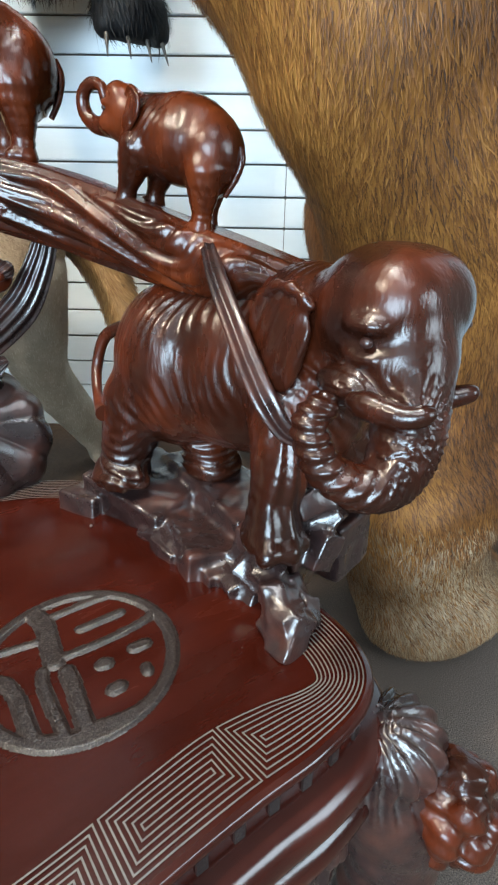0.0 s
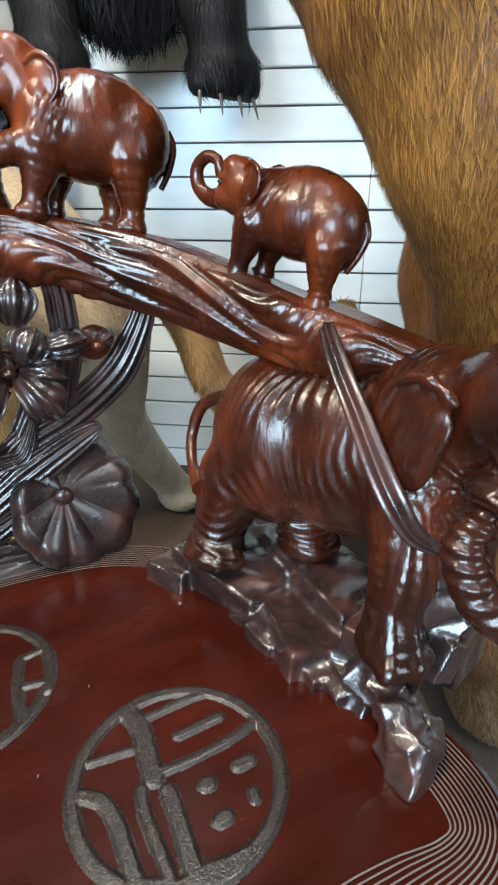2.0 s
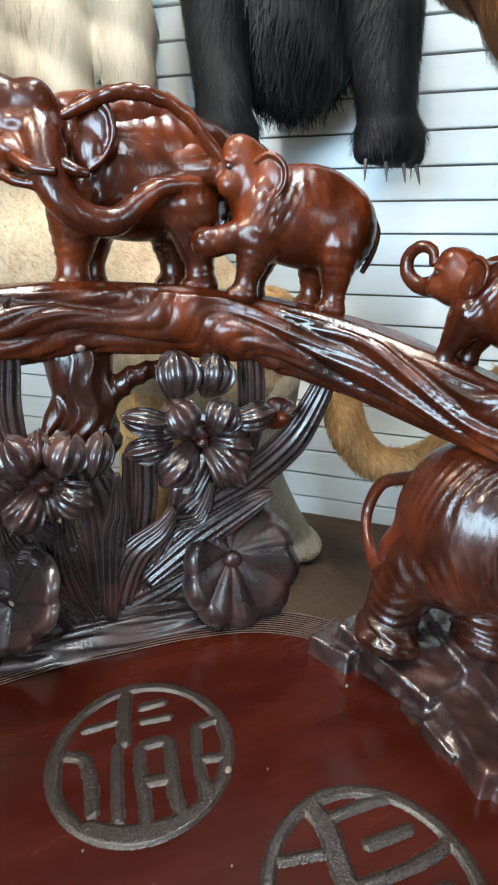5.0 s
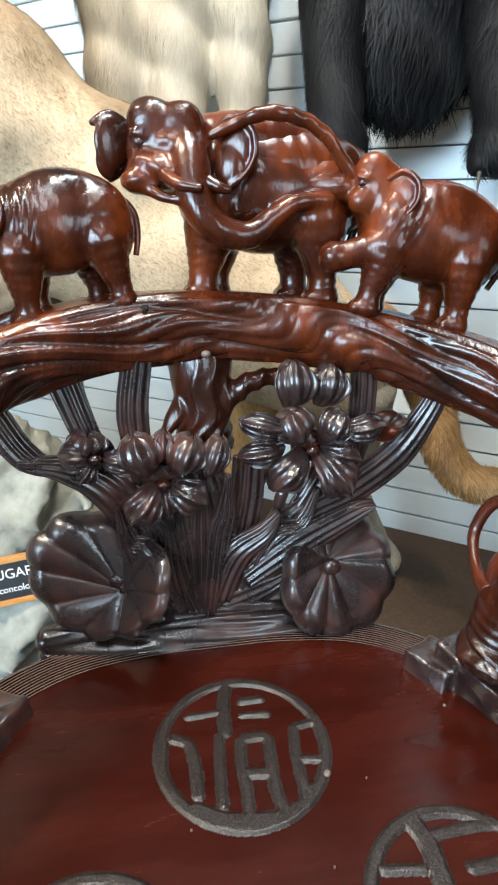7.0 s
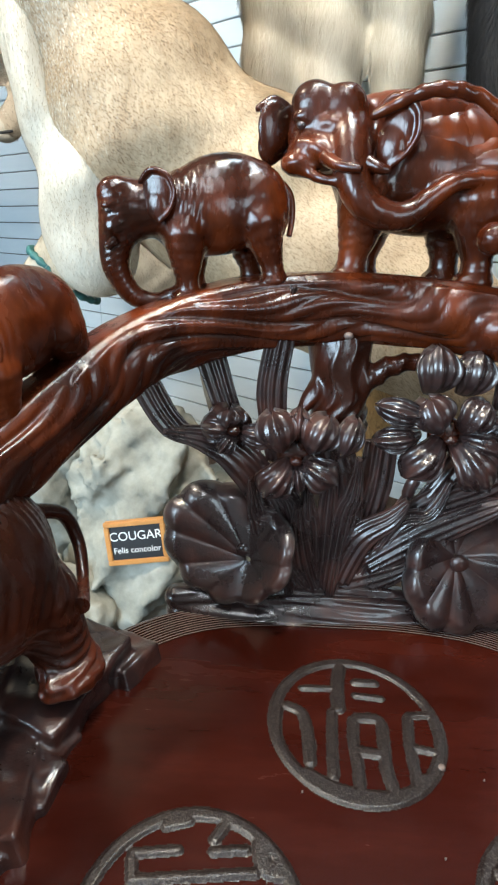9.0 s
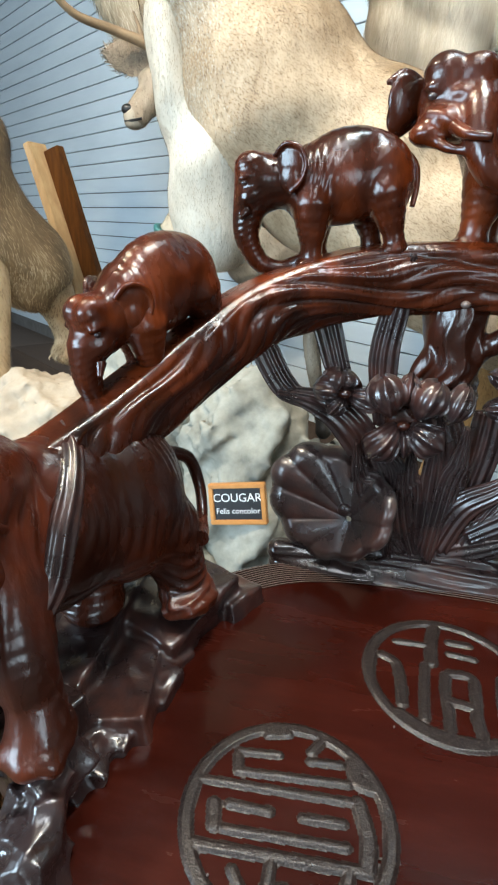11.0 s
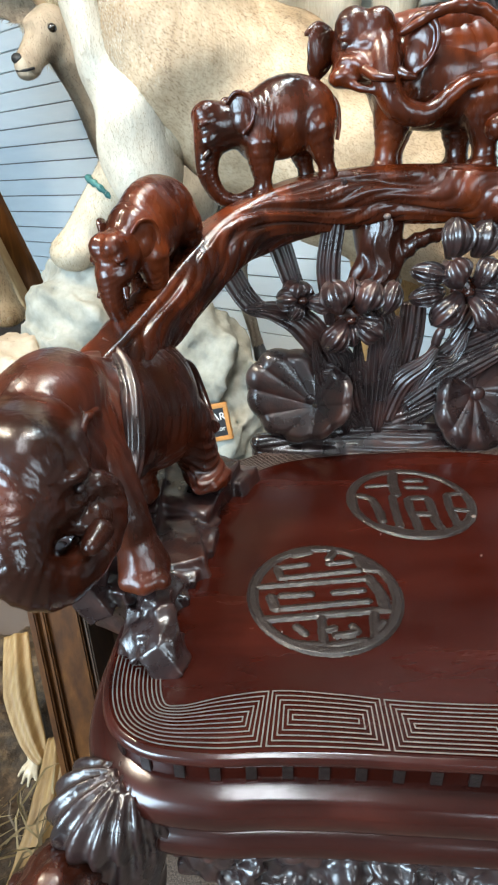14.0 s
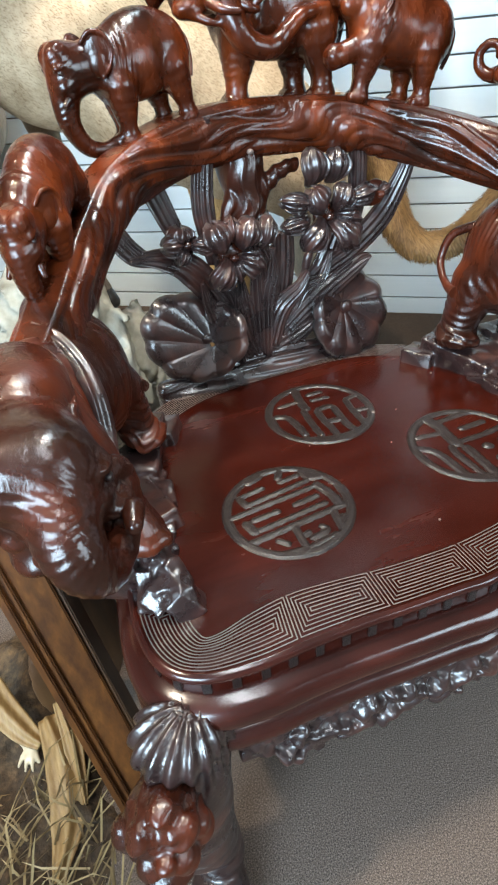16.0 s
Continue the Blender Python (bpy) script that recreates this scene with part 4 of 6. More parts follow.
BACK = part("back_carving", sculpt([*chain([(-0.19, 0.252, 0.470), (-0.12, 0.246, 0.468), (0.0, 0.250, 0.476), (0.10, 0.252, 0.470), (0.14, 0.255, 0.468)], [0.024, 0.028, 0.028, 0.025, 0.018]),
                                    *chain([(-0.20, 0.25, 0.49), (-0.12, 0.256, 0.490), (0.0, 0.262, 0.496), (0.12, 0.262, 0.485)], [0.016, 0.020, 0.020, 0.016]), *WAVES], 0.0017, 0.0030,
                                   lambda x, y, z: 0.0006 * np.sin(900 * (z + 0.5 * (0.28 - y)) + 5 * np.sin(15 * x))), LACQUER_DARK, CHAIR, "carved rippling water under the lotus")
part("lotus_leaf", rosette((-0.138, 0.247, 0.572), 0.075, (-0.36, -1, 0.42), 10, 0.22, 0.10, off=(0.028, -0.014), seed=1), LACQUER_DARK, BACK, "scalloped lotus leaf")
part("lotus_leaf", rosette((0.148, 0.235, 0.560), 0.078, (0.10, -1, 0.55), 10, -0.05, 0.10, off=(-0.016, 0.014), seed=4), LACQUER_DARK, BACK, "scalloped lotus leaf")
part("leaf_boss", sculpt([ball((-0.120, 0.240, 0.568), (0.009, 0.006, 0.009))], 0.0016, 0.002), LACQUER_DARK, BACK)
part("leaf_boss", sculpt([ball((0.131, 0.226, 0.572), (0.011, 0.007, 0.011))], 0.0016, 0.002), LACQUER_DARK, BACK)
BLADES = [([(-0.205, 0.272, 0.855), (-0.182, 0.268, 0.830), (-0.165, 0.262, 0.795), (-0.145, 0.256, 0.740), (-0.125, 0.258, 0.70)], [0.009, 0.012, 0.013, 0.011, 0.008]),
          ([(-0.080, 0.245, 0.872), (-0.083, 0.25, 0.85), (-0.091, 0.254, 0.81), (-0.096, 0.254, 0.755), (-0.085, 0.256, 0.68)], [0.002, 0.008, 0.012, 0.013, 0.010]),
          ([(-0.245, 0.262, 0.785), (-0.232, 0.262, 0.752), (-0.205, 0.26, 0.712), (-0.165, 0.258, 0.695)], [0.010, 0.013, 0.012, 0.004]),
          ([(-0.215, 0.256, 0.708), (-0.165, 0.254, 0.700), (-0.125, 0.256, 0.675), (-0.085, 0.256, 0.615), (-0.055, 0.256, 0.53)], [0.003, 0.013, 0.018, 0.018, 0.012]),
          ([(0.148, 0.238, 0.860), (0.150, 0.245, 0.83), (0.158, 0.25, 0.785), (0.158, 0.254, 0.72), (0.14, 0.258, 0.66)], [0.003, 0.010, 0.012, 0.012, 0.010]),
          ([(0.255, 0.250, 0.790), (0.242, 0.255, 0.750), (0.212, 0.258, 0.700), (0.155, 0.258, 0.657), (0.09, 0.26, 0.620), (0.010, 0.258, 0.53)], [0.009, 0.013, 0.017, 0.017, 0.016, 0.010]),
          ([(0.185, 0.244, 0.645), (0.160, 0.246, 0.632), (0.095, 0.25, 0.592), (0.030, 0.252, 0.545)], [0.003, 0.012, 0.017, 0.012]),
          ([(0.066, 0.240, 0.643), (0.050, 0.242, 0.617), (0.015, 0.246, 0.585), (-0.006, 0.248, 0.525)], [0.002, 0.010, 0.015, 0.014]),
          ([(-0.035, 0.252, 0.72), (-0.012, 0.25, 0.665), (-0.004, 0.25, 0.60), (-0.02, 0.25, 0.51)], [0.015, 0.018, 0.016, 0.012]),
          ([(0.032, 0.262, 0.705), (0.030, 0.262, 0.65), (0.018, 0.262, 0.58), (-0.01, 0.26, 0.50)], [0.014, 0.016, 0.014, 0.010]),
          ([(-0.112, 0.240, 0.632), (-0.098, 0.242, 0.595), (-0.072, 0.244, 0.555), (-0.042, 0.248, 0.515)], [0.002, 0.010, 0.012, 0.010]),
          ([(-0.060, 0.244, 0.635), (-0.055, 0.246, 0.590), (-0.045, 0.248, 0.545), (-0.03, 0.25, 0.505)], [0.002, 0.010, 0.012, 0.010]),
          ([(0.135, 0.262, 0.70), (0.115, 0.262, 0.655), (0.08, 0.262, 0.60), (0.03, 0.262, 0.53)], [0.016, 0.016, 0.014, 0.010]),
          ([(0.10, 0.254, 0.56), (0.06, 0.254, 0.535), (0.01, 0.254, 0.515), (-0.04, 0.254, 0.50)], [0.003, 0.014, 0.018, 0.012]),
          ([(-0.105, 0.262, 0.66), (-0.085, 0.262, 0.60), (-0.06, 0.262, 0.55), (-0.04, 0.26, 0.5)], [0.014, 0.018, 0.018, 0.012])]
rng = random.Random(21)
for x0, x1, top in ((-0.115, -0.06, 0.66), (-0.085, -0.045, 0.69), (-0.05, -0.03, 0.66), (-0.022, -0.02, 0.70), (0.006, -0.012, 0.69), (0.115, 0.015, 0.665)):
    y = rng.uniform(0.238, 0.256)
    BLADES.append(([(x0, y + 0.002, top), (x0 * 0.82 + x1 * 0.18, y, top - 0.045), (x0 * 0.45 + x1 * 0.55, y + 0.002, 0.5 * top + 0.27), (x1, y + 0.004, 0.505)], [0.002, 0.009, 0.011, 0.007]))
for path, width in BLADES:
    part("leaf_blade", ribbon(path, [1.3 * w for w in width], (0, -1, 0), 0.008, 4, 0.0015, 0.6, 33), LACQUER_DARK, BACK)
part("stump", sculpt([*chain([(-0.022, 0.296, 0.815), (-0.020, 0.288, 0.790), (-0.018, 0.284, 0.765), (-0.016, 0.282, 0.720)], [0.038, 0.034, 0.030, 0.033]), *chain([(0.005, 0.274, 0.768), (0.030, 0.272, 0.788), (0.058, 0.272, 0.796)], [0.014, 0.012, 0.010]),
                      *chain([(-0.045, 0.278, 0.760), (-0.06, 0.272, 0.735)], [0.012, 0.008])], 0.0022, 0.008,
                    lambda x, y, z: 0.0026 * np.abs(np.sin(170 * (x + 0.02) + 2.2 * np.sin(38 * z) + 1.2 * np.sin(90 * z))) - 0.0013), LACQUER, BACK, "carved tree stump")
part("stem", tube(spline([(0.092, 0.25, 0.70), (0.072, 0.252, 0.662), (0.066, 0.254, 0.64), (0.045, 0.255, 0.60)], 6), np.array([0.005] * 6 + [0.0075] * 6 + [0.005] * 7), 10), LACQUER_DARK, BACK)


def petal(c, along, face, length, width, curl=0.3, ruffle=0.002, thick=0.004, cup=-0.35):
    """A ruffled petal from c along a direction, its front turned to 'face'."""
    a, nrm = Vector(along).normalized(), Vector(face).normalized()
    side = a.cross(nrm).normalized()
    nrm = side.cross(a).normalized()
    nu, nv = 17, 33
    v = []
    for layer in (0, 1):
        for i in range(nu):
            t = i / (nu - 1)
            w = width * (0.35 + 0.85 * t ** 0.8) * math.sqrt(max(0.02, 1 - max(0.0, (t - 0.6) / 0.405) ** 2))
            for j in range(nv):
                s = 2 * j / (nv - 1) - 1
                h = curl * length * (math.sin(t * 2.2) - 0.9 * t * t) + cup * width * s * s + ruffle * math.cos(s * 10 * (1 + 0.2 * s * s)) * (0.2 + 0.9 * t) + ruffle * 1.6 * t * math.sin(s * 4.5 + 2)
                p = Vector(c) + a * (length * t * (1 - 0.10 * s * s)) + side * (w * s) + nrm * (h - layer * thick)
                v.append(p)
    f = []
    o = nu * nv
    for i in range(nu - 1):
        for j in range(nv - 1):
            q = i * nv + j
            f += [(q, q + 1, q + nv + 1, q + nv), (o + q, o + q + nv, o + q + nv + 1, o + q + 1)]
        for j in (0, nv - 1):
            q = i * nv + j
            f.append((q, q + nv, o + q + nv, o + q))
    for j in range(nv - 1):
        q = (nu - 1) * nv + j
        f += [(q, q + 1, o + q + 1, o + q), (j, o + j, o + j + 1, j + 1)]
    return mesh_from("petal", [tuple(p) for p in v], f)


def iris(c, petals, label):
    """A carved blossom of petals (dx, dz, ax, az, length, half width, lift, cup) round a bead."""
    heart = part("iris_flower", sculpt([ball((c[0], c[1] - 0.010, c[2]), (0.0075, 0.007, 0.0055)), ball((c[0], c[1] + 0.008, c[2]), (0.020, 0.009, 0.020))], 0.0016, 0.003), LACQUER, BACK, label)
    for dx, dz, ax, az, ln, w, lift, cup in petals:
        part("petal", petal((c[0] + dx, c[1] - 0.002 - lift, c[2] + dz), (ax, -0.28, az), (0, -1, 0.15), ln, w, 0.45, 0.0024, 0.005, cup), LACQUER_DARK, heart)


iris((-0.067, 0.232, 0.692), [(-0.004, -0.002, -0.65, -0.8, 0.052, 0.023, 0.004, -0.35), (0.006, -0.002, 0.9, -0.45, 0.046, 0.022, 0.005, -0.35), (0.0, -0.004, 0.15, -1, 0.036, 0.016, 0.001, -0.3), (-0.02, 0.02, -1, 0.2, 0.034, 0.015, -0.004, -0.3),
                              (-0.014, 0.008, -0.32, 1, 0.050, 0.024, 0.006, -0.5), (0.014, 0.008, 0.36, 1, 0.049, 0.023, 0.007, -0.5), (0.046, 0.004, 0.30, 1, 0.050, 0.016, 0.004, -0.6), (0.0, 0.020, 0.02, 1, 0.040, 0.015, -0.004, 0.4)], "open carved iris blossom")
iris((0.094, 0.232, 0.724), [(-0.020, 0.042, -0.08, 1, 0.056, 0.024, -0.014, -0.12), (0.014, 0.042, 0.12, 1, 0.052, 0.023, -0.016, -0.12), (-0.006, -0.002, -0.75, -0.75, 0.058, 0.024, 0.004, -0.35), (0.008, -0.002, 0.62, -0.85, 0.064, 0.025, 0.006, -0.35),
                             (0.010, 0.0, 1, -0.25, 0.048, 0.018, 0.003, -0.35), (-0.028, 0.020, -1, 0.28, 0.056, 0.016, -0.002, -0.3), (-0.028, 0.002, -1, -0.12, 0.054, 0.016, -0.002, -0.3), (0.028, 0.018, 1, 0.22, 0.056, 0.017, -0.002, -0.3),
                             (-0.012, 0.006, -0.48, 1, 0.044, 0.024, 0.008, -0.5), (0.012, 0.006, 0.46, 1, 0.042, 0.022, 0.008, -0.5)], "open carved iris blossom")
iris((-0.135, 0.236, 0.722), [(0.0, 0.0, -1, 0.1, 0.036, 0.018, 0.0, -0.4), (0.004, -0.002, 0.9, -0.1, 0.034, 0.014, 0.0, -0.3), (0.0, -0.004, -0.5, -0.7, 0.028, 0.013, 0.002, -0.3), (-0.008, 0.0, 0.1, 1, 0.024, 0.022, 0.004, -0.5)], "half-open carved iris bud")
iris((0.188, 0.238, 0.742), [(0.0, 0.0, 0.8, 0.5, 0.022, 0.010, 0.0, -0.5)], "closed carved iris bud")
# the openwork stands just in front of the crest rail
DEEPER = pose(-0.05, -0.31, 0.91) @ Matrix.Scale(1.072, 4) @ pose(0.05, 0.31, -0.91)
for ob in [BACK, *BACK.children_recursive]:
    ob.data.transform(DEEPER)


# ---- apron and legs of the chair ----
def apron_relief(x, y, z):
    return 0.0035 * np.sin(95 * x + 60 * z + 2.5 * np.sin(43 * x)) * np.sin(120 * z + 35 * x) + 0.0016 * np.sin(230 * x - 170 * z)


prims = []
for i in range(-26, 27):
    s = i * 0.0115
    p, nn = on_edge(s)
    low = 0.268 + 0.018 * abs(math.sin(s * 17)) + 0.20 * max(0, abs(s) - 0.2) ** 1.4
    prims.append(box((*(p + 0.010 * nn), (0.335 + low) / 2), (0.010, 0.007, (0.335 - low) / 2), (0, 0, math.degrees(math.atan2(nn[1], nn[0])) + 90), 0.003))
rng = random.Random(11)
for i in range(90):
    s = rng.uniform(-0.26, 0.26)
    p, nn = on_edge(s)
    prims.append(ball((*(p + 0.019 * nn), rng.uniform(0.272, 0.318)), (rng.uniform(0.008, 0.020), 0.010, rng.uniform(0.004, 0.009)), (0, rng.uniform(-50, 50), math.degrees(math.atan2(nn[1], nn[0])) + 90)))
part("apron", sculpt(prims, 0.003, 0.004, apron_relief), LACQUER_DARK, CHAIR, "apron carved with foliage")

LEG = [*chain([(0.350, -0.238, 0.365), (0.372, -0.262, 0.30), (0.378, -0.270, 0.20), (0.365, -0.262, 0.12), (0.362, -0.262, 0.05), (0.368, -0.275, 0.02)], [0.044, 0.050, 0.046, 0.036, 0.034, 0.030]),
       ball((0.368, -0.256, 0.380), (0.048, 0.046, 0.036)), limb((0.34, -0.25, 0.355), (0.24, -0.248, 0.335), 0.026, 0.012),
       ball((0.375, -0.30, 0.032), (0.040, 0.042, 0.030)), *[ball((0.352 + 0.018 * i, -0.338 + 0.006 * abs(i - 1), 0.02), (0.011, 0.014, 0.018)) for i in range(3)]]
LION = [ball((0.402, -0.298, 0.330), (0.040, 0.038, 0.048)), ball((0.389, -0.325, 0.352), (0.019, 0.017, 0.020)), ball((0.423, -0.314, 0.352), (0.019, 0.017, 0.020)), ball((0.400, -0.312, 0.373), (0.018, 0.016, 0.014)),
        ball((0.396, -0.336, 0.318), (0.017, 0.015, 0.015)), ball((0.424, -0.328, 0.318), (0.017, 0.015, 0.015)), ball((0.411, -0.340, 0.332), (0.011, 0.011, 0.010)), ball((0.411, -0.328, 0.290), (0.027, 0.022, 0.016)),
        ball((0.372, -0.318, 0.322), (0.014, 0.016, 0.024)), ball((0.442, -0.295, 0.322), (0.014, 0.016, 0.024)), ball((0.382, -0.312, 0.284), (0.014, 0.014, 0.018)), ball((0.434, -0.300, 0.284), (0.014, 0.014, 0.018)), ball((0.41, -0.318, 0.264), (0.018, 0.016, 0.014))]


def leg_relief(x, y, z):
    a = np.arctan2(y + 0.245, np.abs(x) - 0.345)
    return -0.0034 * np.sin(20 * a + 30 * (z - 0.36)) * np.clip((z - 0.325) / 0.02, 0, 1) - 0.002 * np.sin(150 * z + 60 * x) * np.clip((0.30 - z) / 0.03, 0, 1)


def lion_relief(x, y, z):
    x = np.abs(x)
    return 0.0016 * np.sin(240 * (x + 0.4 * y) + 3 * np.sin(90 * z)) * np.clip((z - 0.34) / 0.01, 0, 1) + 0.001 * np.sin(330 * z + 120 * x)


for side in (1, -1):
    flip = mirrored if side < 0 else (lambda p: p)
    lg = part("front_leg", sculpt(flip(LEG), 0.0032, 0.009, leg_relief), LACQUER_DARK, CHAIR, "carved leg with an acanthus ruff")
    part("lion_mask", sculpt(flip(LION), 0.0026, 0.0045, lion_relief), LACQUER, lg, "carved lion mask")
    part("back_leg", sculpt(flip(chain([(0.24, 0.21, 0.39), (0.255, 0.225, 0.25), (0.25, 0.23, 0.12), (0.265, 0.25, 0.012)], [0.045, 0.04, 0.034, 0.030])), 0.005, 0.01), LACQUER_DARK, CHAIR)
# ---- room ----
WALL_PAINT = surface("pale_slatwall_paint", [(0.3, (0.60, 0.67, 0.71)), (0.7, (0.72, 0.79, 0.82))], scale=3, stretch=(1, 1, 6), rough=0.38, bump=0.05, bump_scale=90)
GROOVE = surface("dark_groove", [(0.3, (0.10, 0.09, 0.08)), (0.7, (0.20, 0.185, 0.17))], scale=20, rough=0.8)
PLASTER = surface("room_paint", [(0.3, (0.17, 0.15, 0.13)), (0.7, (0.26, 0.235, 0.21))], scale=6, rough=0.85, bump=0.1)
CARPET = surface("grey_brown_carpet", [(0.38, (0.038, 0.026, 0.020)), (0.5, (0.104, 0.076, 0.060)), (0.62, (0.21, 0.160, 0.130))], scale=560, rough=0.95, bump=0.8, bump_scale=420, detail=3, big=420)
PLINTH = surface("brown_carpet", [(0.3, (0.030, 0.017, 0.010)), (0.7, (0.085, 0.050, 0.030))], scale=120, rough=0.95, bump=0.6, bump_scale=200)

W0, WU, WN = np.array((0.978, 0.881)), np.array((-0.7986, 0.6018)), np.array((-0.6018, -0.7986))
WALL_TURN = math.degrees(math.atan2(WU[1], WU[0]))


def on_wall(a, out, z):
    return (*(W0 + a * WU + out * WN), z)


wall = tagged(part("wall_north", block(on_wall(1.5, -0.03, 1.35), (4.1, 0.018, 1.35), pose(0, 0, 0, 0, 0, WALL_TURN)), GROOVE), "pale slatwall with horizontal grooves", "wall", kind="structure")
PITCH, FIRST = 0.079, 0.811 - 9 * 0.079
for i in range(33):
    z0 = FIRST + i * PITCH
    for a0, a1 in ((-2.55, -0.1165), (-0.1145, 2.32), (2.322, 5.5)):
        bm = block((0, 0, 0), ((a1 - a0) / 2, 0.007, (PITCH - 0.0050) / 2), None, 0.0022)
        bm.transform(pose(*on_wall((a0 + a1) / 2, -0.004, z0 + PITCH / 2), 0, 0, WALL_TURN))
        part("slat", bm, WALL_PAINT, wall)
tagged(part("floor", block((0.2, 0, -0.05), (4.2, 4.5, 0.05)), CARPET), "grey-brown short pile carpet", "floor", kind="structure")
tagged(part("ceiling", block((0.2, 0, 2.75), (4.2, 4.5, 0.05)), PLASTER), "plain brownish ceiling", "ceiling", kind="structure")
tagged(part("wall_south", block((0.2, -3.0, 1.35), (4.2, 0.05, 1.35)), PLASTER), "plain brownish wall", "wall", kind="structure")
tagged(part("wall_west", block((-3.2, 0.0, 1.35), (0.05, 3.0, 1.35)), PLASTER), "plain brownish wall", "wall", kind="structure")
tagged(part("wall_east", block((2.7, -1.4, 1.35), (0.05, 1.6, 1.35)), PLASTER), "plain brownish wall", "wall", kind="structure")
pl = block(on_wall(1.3, 0.26, 0.06), (2.4, 0.28, 0.06), pose(0, 0, 0, 0, 0, WALL_TURN), 0.008)
tagged(part("display_plinth", pl, PLINTH), "low plinth covered in brown carpet along the wall", "plinth", kind="structure")

# ---- furs ----
def coat(name, dark, mid, light, scale=9.0, island=0.30):
    return surface(name, [(0.30, dark), (0.5, mid), (0.70, light)], scale=scale, stretch=(1, 1, 0.5), rough=0.62, island=island, bump=0.3, bump_scale=240, bump_stretch=(1, 1, 0.2), big=3.0)


BROWN_FUR = coat("brown_fur", (0.030, 0.009, 0.002), (0.185, 0.064, 0.011), (0.46, 0.20, 0.042), 5)
BLACK_FUR = coat("black_fur", (0.003, 0.003, 0.0035), (0.006, 0.006, 0.007), (0.013, 0.013, 0.015), 8)
BLACK_FUR.node_tree.nodes["Principled BSDF"].inputs["Specular IOR Level"].default_value = 0.22
TAN_FUR = coat("tan_cougar_fur", (0.16, 0.095, 0.045), (0.36, 0.245, 0.14), (0.58, 0.44, 0.29), 14)
PALE_FUR = coat("cream_fur", (0.28, 0.21, 0.13), (0.47, 0.38, 0.26), (0.62, 0.53, 0.40), 8)
HIDE_FUR = coat("hide_fur", (0.27, 0.22, 0.15), (0.42, 0.36, 0.27), (0.60, 0.54, 0.44), 3, 0.10)
WHITE_FUR = coat("white_fur", (0.33, 0.27, 0.19), (0.50, 0.43, 0.33), (0.66, 0.59, 0.48), 14)
DEER_FUR = coat("deer_fur", (0.12, 0.085, 0.055), (0.26, 0.195, 0.13), (0.44, 0.35, 0.25), 14)
GOLD_FUR = coat("golden_fur", (0.12, 0.055, 0.014), (0.30, 0.155, 0.050), (0.50, 0.30, 0.12), 14)
CLAW = surface("dark_horn", [(0.3, (0.02, 0.016, 0.014)), (0.7, (0.09, 0.075, 0.06))], scale=40, rough=0.35)
PALE_CLAW = surface("pale_horn", [(0.3, (0.35, 0.26, 0.16)), (0.7, (0.60, 0.48, 0.32))], scale=40, rough=0.4)
ANTLER = surface("antler_bone", [(0.3, (0.14, 0.08, 0.04)), (0.7, (0.38, 0.26, 0.15))], scale=18, rough=0.5, bump=0.4, bump_scale=90)
NOSE = surface("black_nose_skin", [(0.3, (0.012, 0.011, 0.011)), (0.7, (0.03, 0.028, 0.028))], scale=60, rough=0.35, bump=0.3, bump_scale=200)
GLASS_EYE = surface("glass_eye", [(0.3, (0.006, 0.004, 0.003)), (0.7, (0.015, 0.010, 0.006))], rough=0.06, coat=1.0)
ROCK = surface("pale_grey_rock", [(0.3, (0.10, 0.095, 0.075)), (0.5, (0.27, 0.26, 0.215)), (0.7, (0.46, 0.44, 0.38))], scale=14, rough=0.85, bump=0.9, bump_scale=38)
BEIGE_ROCK = surface("beige_rock", [(0.3, (0.25, 0.19, 0.13)), (0.5, (0.42, 0.34, 0.25)), (0.7, (0.58, 0.50, 0.40))], scale=9, rough=0.9, bump=0.9, bump_scale=50)
PINE = surface("varnished_pine", [(0.3, (0.032, 0.010, 0.0018)), (0.5, (0.085, 0.029, 0.005)), (0.7, (0.17, 0.066, 0.012))], scale=9, stretch=(7, 7, 0.8), rough=0.55, bump=0.1, bump_scale=70)
PINE.node_tree.nodes["Principled BSDF"].inputs["Specular IOR Level"].default_value = 0.2
LIGHT_PINE = surface("bare_pine", [(0.3, (0.34, 0.20, 0.09)), (0.5, (0.48, 0.31, 0.15)), (0.7, (0.62, 0.44, 0.24))], scale=9, stretch=(7, 7, 0.8), rough=0.5, bump=0.1, bump_scale=70)
DARK_PINE = surface("brown_wood_and_shaded_pine", [(0.3, (0.030, 0.012, 0.004)), (0.7, (0.095, 0.042, 0.013))], scale=9, stretch=(7, 7, 0.8), rough=0.5, bump=0.1)


def stand_in(x, y, z):
    return 0.006 * np.sin(23 * x + 4 * np.sin(9 * z)) * np.sin(19 * z + 11 * y)


def claws(tips, parent, mat, length, r=0.0045):
    for p, d in tips:
        d = Vector(d).normalized()
        q = spline([Vector(p) - d * length * 0.5, Vector(p) + d * length * 0.3 + Vector((-0.003, -0.006, 0)), Vector(p) + d * length], 5)
        part("claw", tube(q, np.linspace(r, 0.0008, len(q)), 8), mat, parent)


